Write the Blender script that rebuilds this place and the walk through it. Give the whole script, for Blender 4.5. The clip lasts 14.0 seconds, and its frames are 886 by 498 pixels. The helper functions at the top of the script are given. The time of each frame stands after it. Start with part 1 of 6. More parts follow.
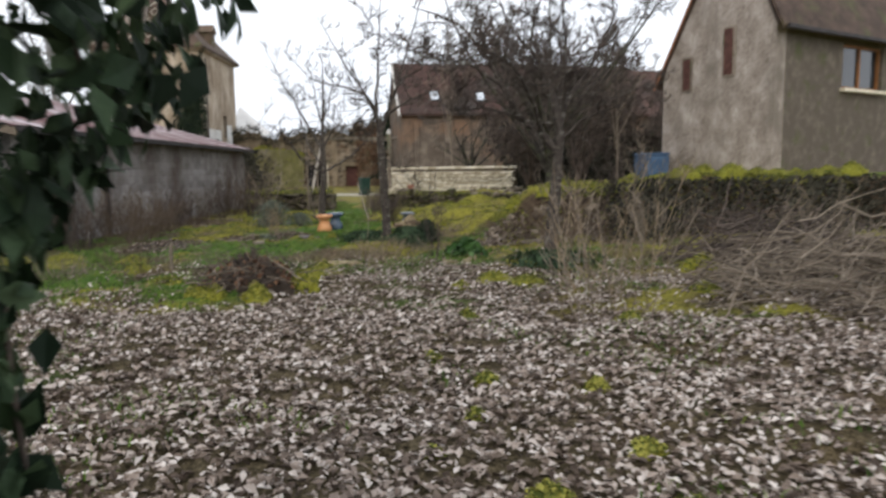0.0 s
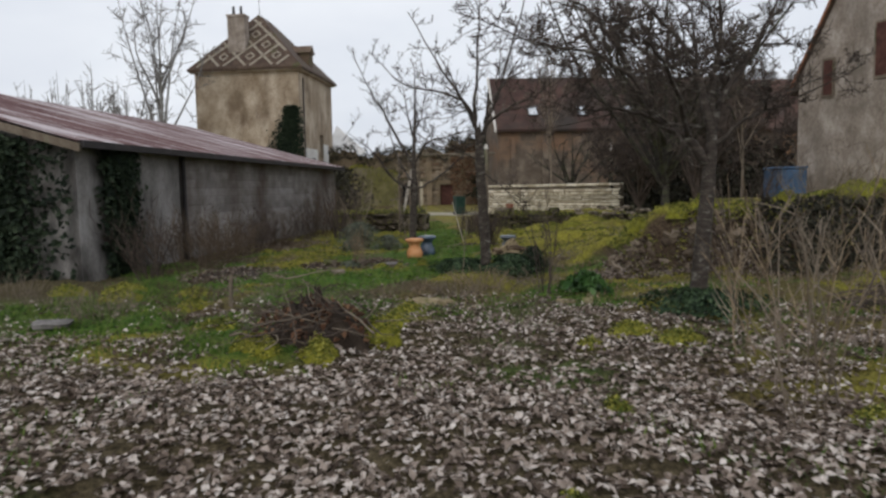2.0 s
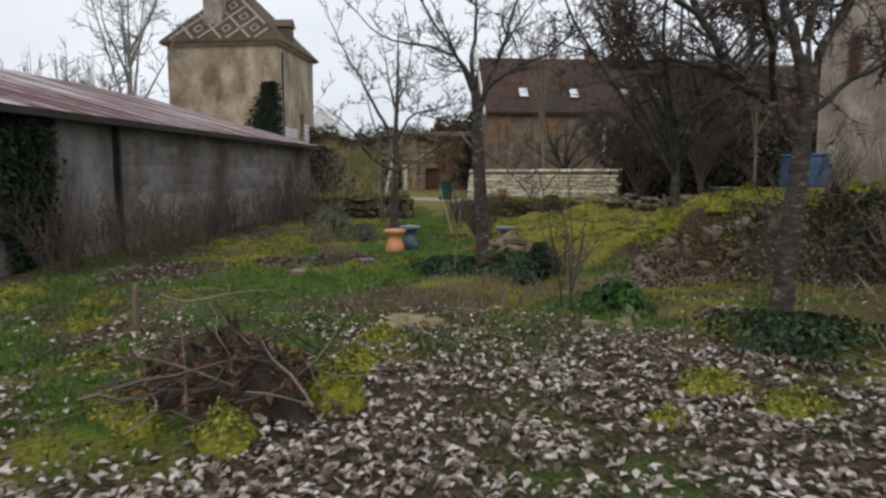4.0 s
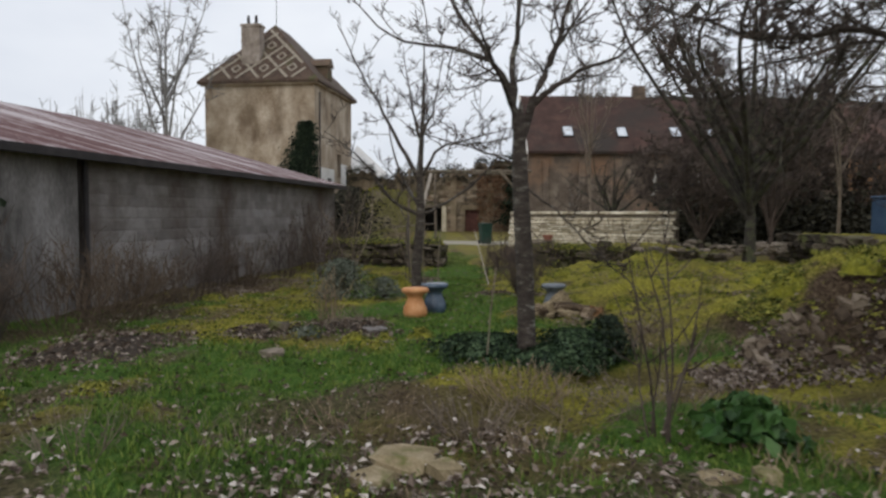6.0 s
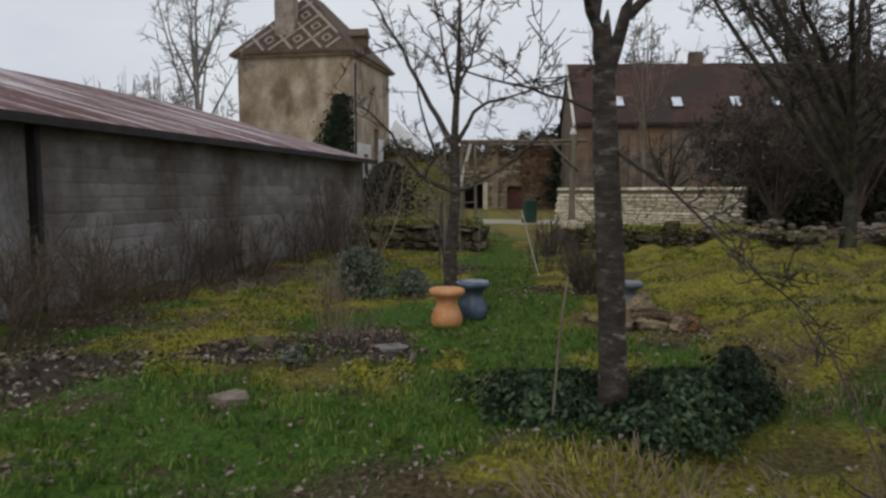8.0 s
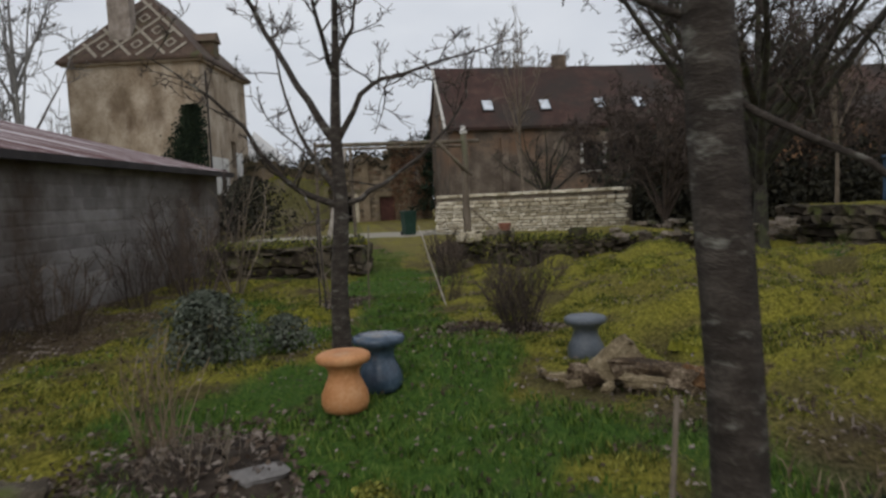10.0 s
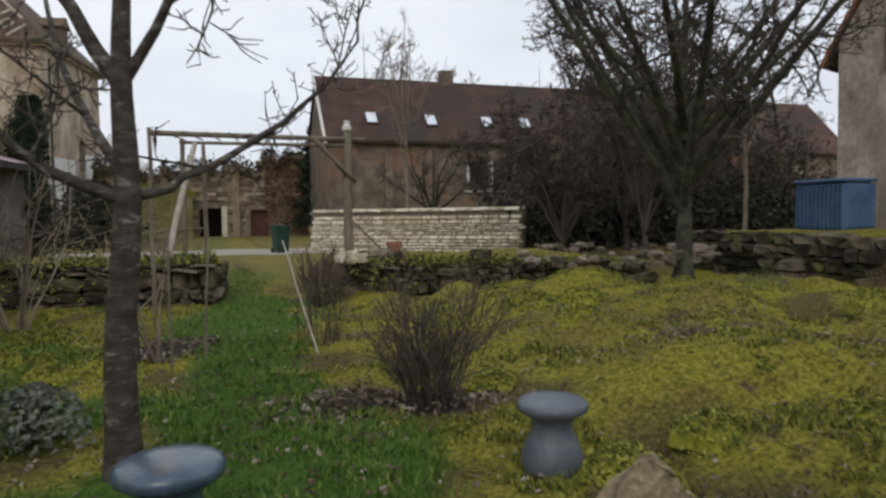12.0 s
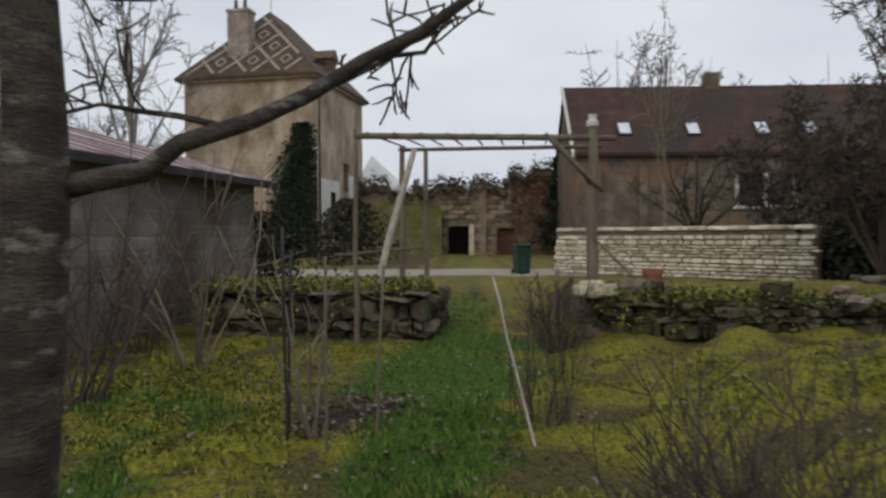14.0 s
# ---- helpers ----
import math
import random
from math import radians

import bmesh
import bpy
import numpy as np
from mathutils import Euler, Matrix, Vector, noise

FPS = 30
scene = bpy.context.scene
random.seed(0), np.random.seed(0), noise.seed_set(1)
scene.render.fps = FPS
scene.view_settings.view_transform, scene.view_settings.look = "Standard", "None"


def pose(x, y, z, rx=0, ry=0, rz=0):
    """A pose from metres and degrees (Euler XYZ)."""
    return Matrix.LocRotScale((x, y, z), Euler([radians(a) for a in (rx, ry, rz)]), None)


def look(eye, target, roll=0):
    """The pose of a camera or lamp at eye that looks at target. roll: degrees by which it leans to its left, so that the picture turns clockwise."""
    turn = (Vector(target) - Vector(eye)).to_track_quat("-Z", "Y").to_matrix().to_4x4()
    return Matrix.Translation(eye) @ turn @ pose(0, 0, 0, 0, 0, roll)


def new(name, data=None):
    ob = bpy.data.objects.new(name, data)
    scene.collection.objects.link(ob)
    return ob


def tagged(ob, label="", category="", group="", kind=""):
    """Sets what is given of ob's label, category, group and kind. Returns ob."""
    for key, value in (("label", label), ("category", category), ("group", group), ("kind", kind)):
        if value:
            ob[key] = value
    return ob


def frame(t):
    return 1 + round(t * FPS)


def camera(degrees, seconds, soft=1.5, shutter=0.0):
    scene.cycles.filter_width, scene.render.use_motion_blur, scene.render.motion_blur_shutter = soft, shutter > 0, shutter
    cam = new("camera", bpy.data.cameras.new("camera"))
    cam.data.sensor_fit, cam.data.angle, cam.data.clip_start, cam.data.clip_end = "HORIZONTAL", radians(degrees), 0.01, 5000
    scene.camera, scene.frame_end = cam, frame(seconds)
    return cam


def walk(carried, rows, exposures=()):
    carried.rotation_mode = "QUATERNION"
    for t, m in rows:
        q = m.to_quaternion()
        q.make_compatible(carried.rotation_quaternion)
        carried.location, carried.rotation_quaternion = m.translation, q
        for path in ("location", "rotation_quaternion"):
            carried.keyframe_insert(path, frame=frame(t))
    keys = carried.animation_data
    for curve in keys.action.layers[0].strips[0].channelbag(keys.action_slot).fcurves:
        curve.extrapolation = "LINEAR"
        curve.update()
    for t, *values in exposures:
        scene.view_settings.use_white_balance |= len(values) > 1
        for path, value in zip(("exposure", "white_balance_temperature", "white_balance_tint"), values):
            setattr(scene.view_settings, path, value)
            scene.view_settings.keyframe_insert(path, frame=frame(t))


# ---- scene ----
cam = camera(65.4, 14.0, soft=2.6, shutter=0.4)
METRES, EYE, TILT, LEAN, TURN = 17.4, 1.5, 0.0, 0.0, -11.0
ROWS = [
    (0.0, 0.0, 0.0, 0.0, -0.08, -6.59, 0.73),
    (0.5, 0.002, 0.0323, 0.0004, 4.83, -9.32, 0.96),
    (1.0, 0.0013, 0.0619, 0.0024, 9.17, -4.21, -0.65),
    (1.5, -0.0067, 0.0928, -0.0, 7.69, -5.1, 1.1),
    (2.0, -0.015, 0.1232, -0.0007, 7.7, -4.97, 1.03),
    (4.5, -0.0378, 0.2989, -0.0041, 6.25, -6.39, -0.16),
    (5.0, -0.039, 0.338, -0.0017, 6.52, -3.48, -0.42),
    (5.5, -0.0412, 0.375, -0.0001, 7.29, -2.66, -0.09),
    (6.0, -0.0453, 0.4102, -0.0006, 9.92, -2.87, -0.16),
    (6.5, -0.0514, 0.4456, -0.0009, 11.23, -4.54, 2.14),
    (7.0, -0.0546, 0.4794, -0.0011, 13.61, -4.82, -0.05),
    (9.5, -0.0987, 0.6506, 0.0013, 9.3, -4.75, 0.95),
    (10.0, -0.1098, 0.6869, 0.0005, 2.38, -4.16, 2.73),
    (10.5, -0.1157, 0.7261, 0.0008, 2.05, -1.81, 2.28),
    (11.0, -0.1153, 0.7608, -0.0021, 0.96, -3.09, 0.14),
    (11.5, -0.1158, 0.8012, -0.0048, -5.19, -2.61, 3.07),
    (12.0, -0.1144, 0.841, -0.0064, -7.61, -2.84, 0.72),
    (12.5, -0.1123, 0.8811, -0.0055, -5.87, -2.98, 1.1),
    (13.0, -0.108, 0.9162, -0.0048, 2.43, -0.74, -0.79),
    (13.5, -0.1075, 0.9498, -0.006, 8.17, -1.56, 0.33),
    (14.0, -0.1102, 0.9851, -0.0061, 12.89, -1.11, 0.32),
]
walk(cam, [(t, pose(0, 0, EYE, TILT, LEAN, TURN) @ pose(METRES * x, METRES * y, METRES * z, 90 + pitch, roll, yaw)) for t, x, y, z, yaw, pitch, roll in ROWS],
     exposures=[(0.0, 0.68), (0.6, 0.48), (1.5, 0.1), (5.0, 0.22), (7.0, -0.02), (9.5, -0.2), (11.0, -0.08), (12.2, 0.22), (12.9, 0.36), (13.5, 0.08), (14.0, -0.08)])


# ---- light: an overcast winter sky ----
world = bpy.data.worlds.new("overcast_sky")
scene.world = world
world.use_nodes = True
wn, wl = world.node_tree.nodes, world.node_tree.links
wn.clear()
w_out, w_bg, w_sky = wn.new("ShaderNodeOutputWorld"), wn.new("ShaderNodeBackground"), wn.new("ShaderNodeTexSky")
w_sky.sky_type, w_sky.sun_disc = "NISHITA", False
w_sky.sun_elevation, w_sky.sun_rotation = radians(38), radians(200)
w_sky.air_density, w_sky.dust_density = 1.0, 4.0
w_co, w_map, w_noise, w_ramp = wn.new("ShaderNodeTexCoord"), wn.new("ShaderNodeMapping"), wn.new("ShaderNodeTexNoise"), wn.new("ShaderNodeValToRGB")
w_map.inputs["Scale"].default_value = (1.6, 1.6, 4.0)
w_noise.inputs["Scale"].default_value, w_noise.inputs["Detail"].default_value = 1.4, 5
w_ramp.color_ramp.elements[0].position, w_ramp.color_ramp.elements[0].color = 0.3, (6.6, 7.0, 7.8, 1)
w_ramp.color_ramp.elements[1].position, w_ramp.color_ramp.elements[1].color = 0.7, (8.6, 8.9, 9.4, 1)
w_mix = wn.new("ShaderNodeMix")
w_mix.data_type = "RGBA"
w_mix.inputs["Factor"].default_value = 0.93
wl.new(w_co.outputs["Generated"], w_map.inputs["Vector"])
wl.new(w_map.outputs["Vector"], w_noise.inputs["Vector"])
wl.new(w_noise.outputs["Fac"], w_ramp.inputs["Fac"])
wl.new(w_sky.outputs["Color"], w_mix.inputs["A"])
wl.new(w_ramp.outputs["Color"], w_mix.inputs["B"])
wl.new(w_mix.outputs["Result"], w_bg.inputs["Color"])
wl.new(w_bg.outputs["Background"], w_out.inputs["Surface"])
w_bg.inputs["Strength"].default_value = 0.1
sun = new("sun", bpy.data.lights.new("sun", "SUN"))
sun.data.energy, sun.data.angle, sun.data.color = 0.6, radians(25), (1.0, 0.97, 0.92)
sun.matrix_world = look((-6, -18, 16), (0, 0, 0))


# ---- materials ----
def wire(tree, a, b):
    tree.links.new(a, b)


def ramp_node(tree, stops):
    r = tree.nodes.new("ShaderNodeValToRGB")
    els = r.color_ramp.elements
    while len(els) < len(stops):
        els.new(0.5)
    for e, (p, c) in zip(els, stops):
        e.position, e.color = p, (*c, 1)
    return r


def noise_node(tree, vec, scale, detail=6, rough=0.6):
    n = tree.nodes.new("ShaderNodeTexNoise")
    n.inputs["Scale"].default_value, n.inputs["Detail"].default_value, n.inputs["Roughness"].default_value = scale, detail, rough
    wire(tree, vec, n.inputs["Vector"])
    return n


def mix_node(tree, fac, a, b, how="MIX"):
    m = tree.nodes.new("ShaderNodeMix")
    m.data_type, m.blend_type = "RGBA", how
    for sock, v in (("Factor", fac), ("A", a), ("B", b)):
        if isinstance(v, (int, float)):
            m.inputs[sock].default_value = v
        elif isinstance(v, tuple):
            m.inputs[sock].default_value = (*v, 1)
        else:
            wire(tree, v, m.inputs[sock])
    return m.outputs["Result"]


def surface(name, stops, scale=4.0, rough=0.85, bump=0.3, fine=40.0, stains=None, stain_scale=0.6, stain_range=(0.5, 0.65),
            stretch=(1, 1, 1), island=0.0, per_object=0.0, metal=0.0, bump_dist=0.02, spec=0.3):
    """A procedural surface: coarse colour noise, fine grain, optional second stain colour, varied per island or object."""
    m = bpy.data.materials.new(name)
    m.use_nodes = True
    t = m.node_tree
    b = t.nodes["Principled BSDF"]
    b.inputs["Roughness"].default_value, b.inputs["Metallic"].default_value = rough, metal
    b.inputs["Specular IOR Level"].default_value = spec
    geo, mp = t.nodes.new("ShaderNodeNewGeometry"), t.nodes.new("ShaderNodeMapping")
    mp.inputs["Scale"].default_value = stretch
    wire(t, geo.outputs["Position"], mp.inputs["Vector"])
    vec = mp.outputs["Vector"]
    big, small = noise_node(t, vec, scale), noise_node(t, vec, fine, 3)
    fac = t.nodes.new("ShaderNodeMath")
    fac.operation = "MULTIPLY_ADD"
    fac.inputs[1].default_value = 0.35
    wire(t, small.outputs["Fac"], fac.inputs[0])
    fac2 = t.nodes.new("ShaderNodeMath")
    fac2.operation = "MULTIPLY"
    fac2.inputs[1].default_value = 0.65
    wire(t, big.outputs["Fac"], fac2.inputs[0])
    wire(t, fac2.outputs[0], fac.inputs[2])
    src = fac.outputs[0]
    if island or per_object:
        add = t.nodes.new("ShaderNodeMath")
        add.operation = "MULTIPLY_ADD"
        add.inputs[1].default_value = island or per_object
        if island:
            wire(t, geo.outputs["Random Per Island"], add.inputs[0])
        else:
            oi = t.nodes.new("ShaderNodeObjectInfo")
            wire(t, oi.outputs["Random"], add.inputs[0])
        sub = t.nodes.new("ShaderNodeMath")
        sub.operation = "SUBTRACT"
        sub.inputs[1].default_value = (island or per_object) / 2
        wire(t, src, add.inputs[2])
        wire(t, add.outputs[0], sub.inputs[0])
        src = sub.outputs[0]
    r = ramp_node(t, stops)
    wire(t, src, r.inputs["Fac"])
    col = r.outputs["Color"]
    if stains:
        sn = noise_node(t, geo.outputs["Position"] if stretch == (1, 1, 1) else vec, stain_scale, 7, 0.65)
        mr = t.nodes.new("ShaderNodeMapRange")
        mr.inputs["From Min"].default_value, mr.inputs["From Max"].default_value = stain_range
        wire(t, sn.outputs["Fac"], mr.inputs["Value"])
        col = mix_node(t, mr.outputs["Result"], col, stains)
    wire(t, col, b.inputs["Base Color"])
    if bump:
        bp = t.nodes.new("ShaderNodeBump")
        bp.inputs["Strength"].default_value, bp.inputs["Distance"].default_value = bump, bump_dist
        wire(t, fac.outputs[0], bp.inputs["Height"])
        wire(t, bp.outputs["Normal"], b.inputs["Normal"])
    return m


def ramp3(a, b, c):
    return [(0.34, a), (0.5, b), (0.66, c)]


BARK = surface("cherry_bark", ramp3((0.022, 0.016, 0.012), (0.052, 0.041, 0.033), (0.11, 0.092, 0.076)), 8, 0.85, 0.9, 60, (0.28, 0.27, 0.23), 6, (0.56, 0.7), (1, 1, 2.6))
BARK_DARK = surface("dark_bark", ramp3((0.022, 0.019, 0.015), (0.045, 0.039, 0.031), (0.094, 0.083, 0.068)), 6, 0.9, 0.4, 40, (0.075, 0.08, 0.04), 3)
TWIG = surface("twig_bark", ramp3((0.036, 0.027, 0.022), (0.072, 0.054, 0.044), (0.128, 0.098, 0.08)), 3, 0.9, 0.0, 20, island=0.2)
TWIG_BROWN = surface("brown_shrub_twig", ramp3((0.06, 0.042, 0.028), (0.105, 0.076, 0.052), (0.16, 0.12, 0.088)), 3, 0.9, 0.0, 20, island=0.3)
TWIG_PALE = surface("pale_twig_bark", ramp3((0.10, 0.08, 0.06), (0.17, 0.135, 0.10), (0.26, 0.21, 0.16)), 3, 0.9, 0.0, 20, island=0.35)
STALK = surface("dry_stalk", ramp3((0.13, 0.095, 0.06), (0.23, 0.17, 0.11), (0.34, 0.26, 0.17)), 3, 0.9, 0.0, 20, island=0.4)
RENDER_GREY = surface("grey_cement_render", ramp3((0.112, 0.104, 0.096), (0.2, 0.184, 0.173), (0.338, 0.319, 0.306)), 1.6, 0.9, 0.3, 30, (0.05, 0.046, 0.04), 0.7, (0.5, 0.62), (1, 1, 0.4))
BLOCK = surface("concrete_block", ramp3((0.162, 0.146, 0.135), (0.23, 0.209, 0.196), (0.297, 0.277, 0.263)), 2.2, 0.92, 0.35, 50, (0.09, 0.069, 0.054), 0.45, (0.44, 0.64), per_object=0.22)
MORTAR = surface("mortar", ramp3((0.15, 0.14, 0.125), (0.2, 0.19, 0.17), (0.26, 0.25, 0.22)), 6, 0.95, 0.3)
TIN = surface("rusted_corrugated_sheet", ramp3((0.075, 0.033, 0.032), (0.13, 0.066, 0.065), (0.2, 0.13, 0.125)), 1.5, 0.5, 0.15, 30, (0.55, 0.5, 0.51), 0.7, (0.47, 0.62), (0.35, 3.0, 1), metal=0.15)
GUTTER = surface("dark_gutter", ramp3((0.02, 0.018, 0.017), (0.035, 0.03, 0.03), (0.06, 0.05, 0.05)), 3, 0.6, 0.1)
LIME = surface("stained_lime_render", ramp3((0.22, 0.16, 0.105), (0.4, 0.32, 0.235), (0.6, 0.51, 0.41)), 0.8, 0.92, 0.3, 12, (0.17, 0.122, 0.08), 0.35, (0.5, 0.66), (1, 1, 0.6), bump_dist=0.05)
LIME_GREY = surface("grey_lime_render", ramp3((0.168, 0.137, 0.11), (0.315, 0.263, 0.221), (0.493, 0.43, 0.378)), 1.6, 0.92, 0.3, 12, (0.19, 0.16, 0.13), 0.5, (0.52, 0.68), (1, 1, 0.7), bump_dist=0.04)
ROOF_BROWN = surface("brown_roof_tile", ramp3((0.05, 0.032, 0.022), (0.085, 0.055, 0.04), (0.14, 0.095, 0.065)), 2, 0.8, 0.2, 25, (0.09, 0.095, 0.035), 0.6, (0.55, 0.7), per_object=0.25)
ROOF_WHITE = surface("pale_glazed_tile", ramp3((0.2, 0.165, 0.12), (0.3, 0.26, 0.2), (0.42, 0.38, 0.31)), 3, 0.6, 0.1, 20)
ROOF_RED = surface("red_brown_roof_tile", ramp3((0.04, 0.022, 0.017), (0.066, 0.035, 0.028), (0.105, 0.058, 0.045)), 1.2, 0.85, 0.3, 12, (0.042, 0.033, 0.028), 0.25, (0.42, 0.6), per_object=0.2)
ORANGE_TILE = surface("orange_verge_tile", ramp3((0.2, 0.08, 0.045), (0.28, 0.115, 0.06), (0.34, 0.16, 0.09)), 4, 0.8, 0.2)
RUBBLE = surface("rubble_stone", ramp3((0.11, 0.09, 0.07), (0.19, 0.155, 0.12), (0.29, 0.24, 0.19)), 2.5, 0.92, 0.5, 30, (0.09, 0.095, 0.045), 1.5, (0.55, 0.68), per_object=0.35, bump_dist=0.03)
RUBBLE_DARK = surface("mossy_dark_stone", ramp3((0.03, 0.023, 0.016), (0.07, 0.055, 0.038), (0.18, 0.148, 0.108)), 4, 0.92, 0.5, 40, (0.085, 0.095, 0.025), 2.0, (0.52, 0.64), per_object=0.4, bump_dist=0.03)
WHITE_STONE = surface("pale_limestone", ramp3((0.391, 0.333, 0.23), (0.598, 0.529, 0.397), (0.782, 0.713, 0.575)), 3, 0.9, 0.4, 30, per_object=0.35)
BARN_WALL = surface("brown_barn_masonry", ramp3((0.078, 0.06, 0.047), (0.137, 0.107, 0.083), (0.26, 0.215, 0.169)), 1.2, 0.92, 0.4, 14, (0.2, 0.12, 0.075), 0.3, (0.52, 0.66), bump_dist=0.05)
RUIN_WALL = surface("ruined_wall_masonry", ramp3((0.14, 0.10, 0.065), (0.23, 0.175, 0.115), (0.33, 0.26, 0.18)), 1.0, 0.92, 0.4, 12, (0.12, 0.105, 0.06), 0.35, (0.46, 0.6), bump_dist=0.06)
RUIN_STONE = surface("ruin_stone", ramp3((0.11, 0.085, 0.058), (0.2, 0.158, 0.11), (0.34, 0.275, 0.2)), 2.0, 0.92, 0.5, 20, (0.2, 0.105, 0.06), 0.3, (0.52, 0.62), per_object=0.4, bump_dist=0.04)
MOSS = surface("yellow_green_moss", ramp3((0.085, 0.09, 0.012), (0.2, 0.195, 0.02), (0.34, 0.32, 0.04)), 14, 0.95, 0.8, 90, (0.10, 0.085, 0.025), 5, (0.56, 0.7), bump_dist=0.02)
MOSSY = surface("moss_tuft", [(0.3, (0.06, 0.075, 0.012)), (0.5, (0.155, 0.165, 0.03)), (0.7, (0.33, 0.31, 0.065))], 1.5, 0.95, 0.0, 10, island=0.6)
SOIL = surface("dark_soil", ramp3((0.02, 0.014, 0.01), (0.042, 0.03, 0.021), (0.085, 0.065, 0.048)), 8, 0.95, 0.8, 70, bump_dist=0.04)
LEAF_DEAD = surface("dead_leaf", [(0.18, (0.06, 0.042, 0.03)), (0.4, (0.17, 0.128, 0.10)), (0.6, (0.35, 0.285, 0.24)), (0.85, (0.6, 0.54, 0.49))], 3, 0.8, 0.0, 30, island=0.75)
GRASS = surface("grass_blade", [(0.28, (0.028, 0.06, 0.009)), (0.5, (0.085, 0.165, 0.02)), (0.72, (0.2, 0.25, 0.05))], 1.6, 0.7, 0.0, 8, island=0.4)
IVY = surface("ivy_leaf", [(0.3, (0.008, 0.018, 0.008)), (0.5, (0.022, 0.045, 0.018)), (0.72, (0.075, 0.115, 0.055))], 3, 0.65, 0.1, 30, island=0.5, spec=0.2)
LEAF_RUST = surface("rusty_creeper_leaf", [(0.3, (0.07, 0.035, 0.02)), (0.5, (0.16, 0.08, 0.045)), (0.7, (0.26, 0.15, 0.085))], 1, 0.9, 0.0, 10, island=0.5)
LEAF_BROWN = surface("damp_brown_leaf", [(0.25, (0.05, 0.033, 0.022)), (0.5, (0.12, 0.085, 0.06)), (0.8, (0.3, 0.25, 0.21))], 3, 0.8, 0.0, 30, island=0.7)
GREEN = surface("broad_green_leaf", [(0.3, (0.018, 0.05, 0.012)), (0.5, (0.04, 0.1, 0.022)), (0.7, (0.08, 0.15, 0.045))], 3, 0.5, 0.1, 20, island=0.4)
SAGE = surface("grey_green_leaf", [(0.3, (0.045, 0.055, 0.035)), (0.5, (0.10, 0.115, 0.085)), (0.7, (0.18, 0.19, 0.15))], 3, 0.8, 0.0, 20, island=0.4)
CONIFER = surface("dark_needles", [(0.3, (0.006, 0.012, 0.006)), (0.5, (0.014, 0.026, 0.012)), (0.7, (0.03, 0.045, 0.022))], 1, 0.8, 0.0, 10, island=0.5)
SCRUB = surface("dark_evergreen_leaf", [(0.3, (0.012, 0.012, 0.007)), (0.5, (0.032, 0.03, 0.019)), (0.7, (0.07, 0.064, 0.043))], 0.6, 0.85, 0.0, 10, island=0.4)
POT_ORANGE = surface("orange_terracotta", ramp3((0.46, 0.19, 0.07), (0.58, 0.27, 0.11), (0.66, 0.36, 0.18)), 5, 0.6, 0.1, 40, (0.52, 0.33, 0.21), 4, (0.55, 0.75))
POT_BLUE = surface("blue_glaze", ramp3((0.03, 0.05, 0.08), (0.055, 0.085, 0.125), (0.10, 0.14, 0.19)), 5, 0.25, 0.1, 30, (0.12, 0.10, 0.08), 4, (0.58, 0.75), spec=0.6)
POT_GREY = surface("blue_grey_glaze", ramp3((0.07, 0.085, 0.10), (0.105, 0.12, 0.14), (0.15, 0.17, 0.19)), 5, 0.4, 0.1, 30, spec=0.5)
WOOD = surface("weathered_pole_wood", ramp3((0.10, 0.075, 0.055), (0.17, 0.135, 0.10), (0.26, 0.215, 0.17)), 6, 0.9, 0.4, 60, (0.12, 0.13, 0.07), 3, (0.55, 0.7), (1, 1, 0.3))
WOOD_PALE = surface("pale_bare_wood", ramp3((0.26, 0.22, 0.18), (0.38, 0.335, 0.28), (0.5, 0.45, 0.39)), 8, 0.9, 0.4, 60)
LOG_WOOD = surface("rotting_log_wood", ramp3((0.018, 0.012, 0.008), (0.09, 0.06, 0.036), (0.42, 0.33, 0.23)), 5, 0.9, 0.9, 50, bump_dist=0.03)
DOOR_DARK = surface("dark_door_wood", ramp3((0.02, 0.012, 0.01), (0.04, 0.022, 0.018), (0.065, 0.038, 0.03)), 4, 0.8, 0.2, 30, stretch=(4, 4, 0.4))
DOOR_RED = surface("faded_red_shutter", ramp3((0.05, 0.02, 0.016), (0.085, 0.035, 0.027), (0.13, 0.06, 0.046)), 4, 0.8, 0.2, 30)
# near-black colour that holds the shade of interiors
VOID = surface("shadowed_interior", ramp3((0.008, 0.007, 0.007), (0.014, 0.012, 0.012), (0.02, 0.018, 0.017)), 2, 0.95, 0.0)
WHITE_PAINT = surface("white_painted_render", ramp3((0.6, 0.58, 0.54), (0.72, 0.7, 0.67), (0.8, 0.79, 0.77)), 1, 0.9, 0.1)
TANK_BLUE = surface("blue_plastic", ramp3((0.035, 0.075, 0.14), (0.055, 0.105, 0.19), (0.085, 0.14, 0.23)), 2, 0.55, 0.1, 20)
BIN_GREEN = surface("green_plastic", ramp3((0.008, 0.028, 0.02), (0.014, 0.042, 0.03), (0.025, 0.06, 0.045)), 3, 0.5, 0.0)
FRAME_WOOD = surface("orange_brown_window_wood", ramp3((0.18, 0.07, 0.02), (0.26, 0.11, 0.035), (0.32, 0.15, 0.06)), 5, 0.6, 0.1)
FRAME_WHITE = surface("white_window_frame", ramp3((0.5, 0.47, 0.42), (0.6, 0.57, 0.52), (0.68, 0.66, 0.62)), 4, 0.7, 0.1)
GRAVEL = surface("pale_gravel", ramp3((0.26, 0.235, 0.2), (0.36, 0.33, 0.285), (0.46, 0.425, 0.37)), 20, 0.95, 0.5, 120)
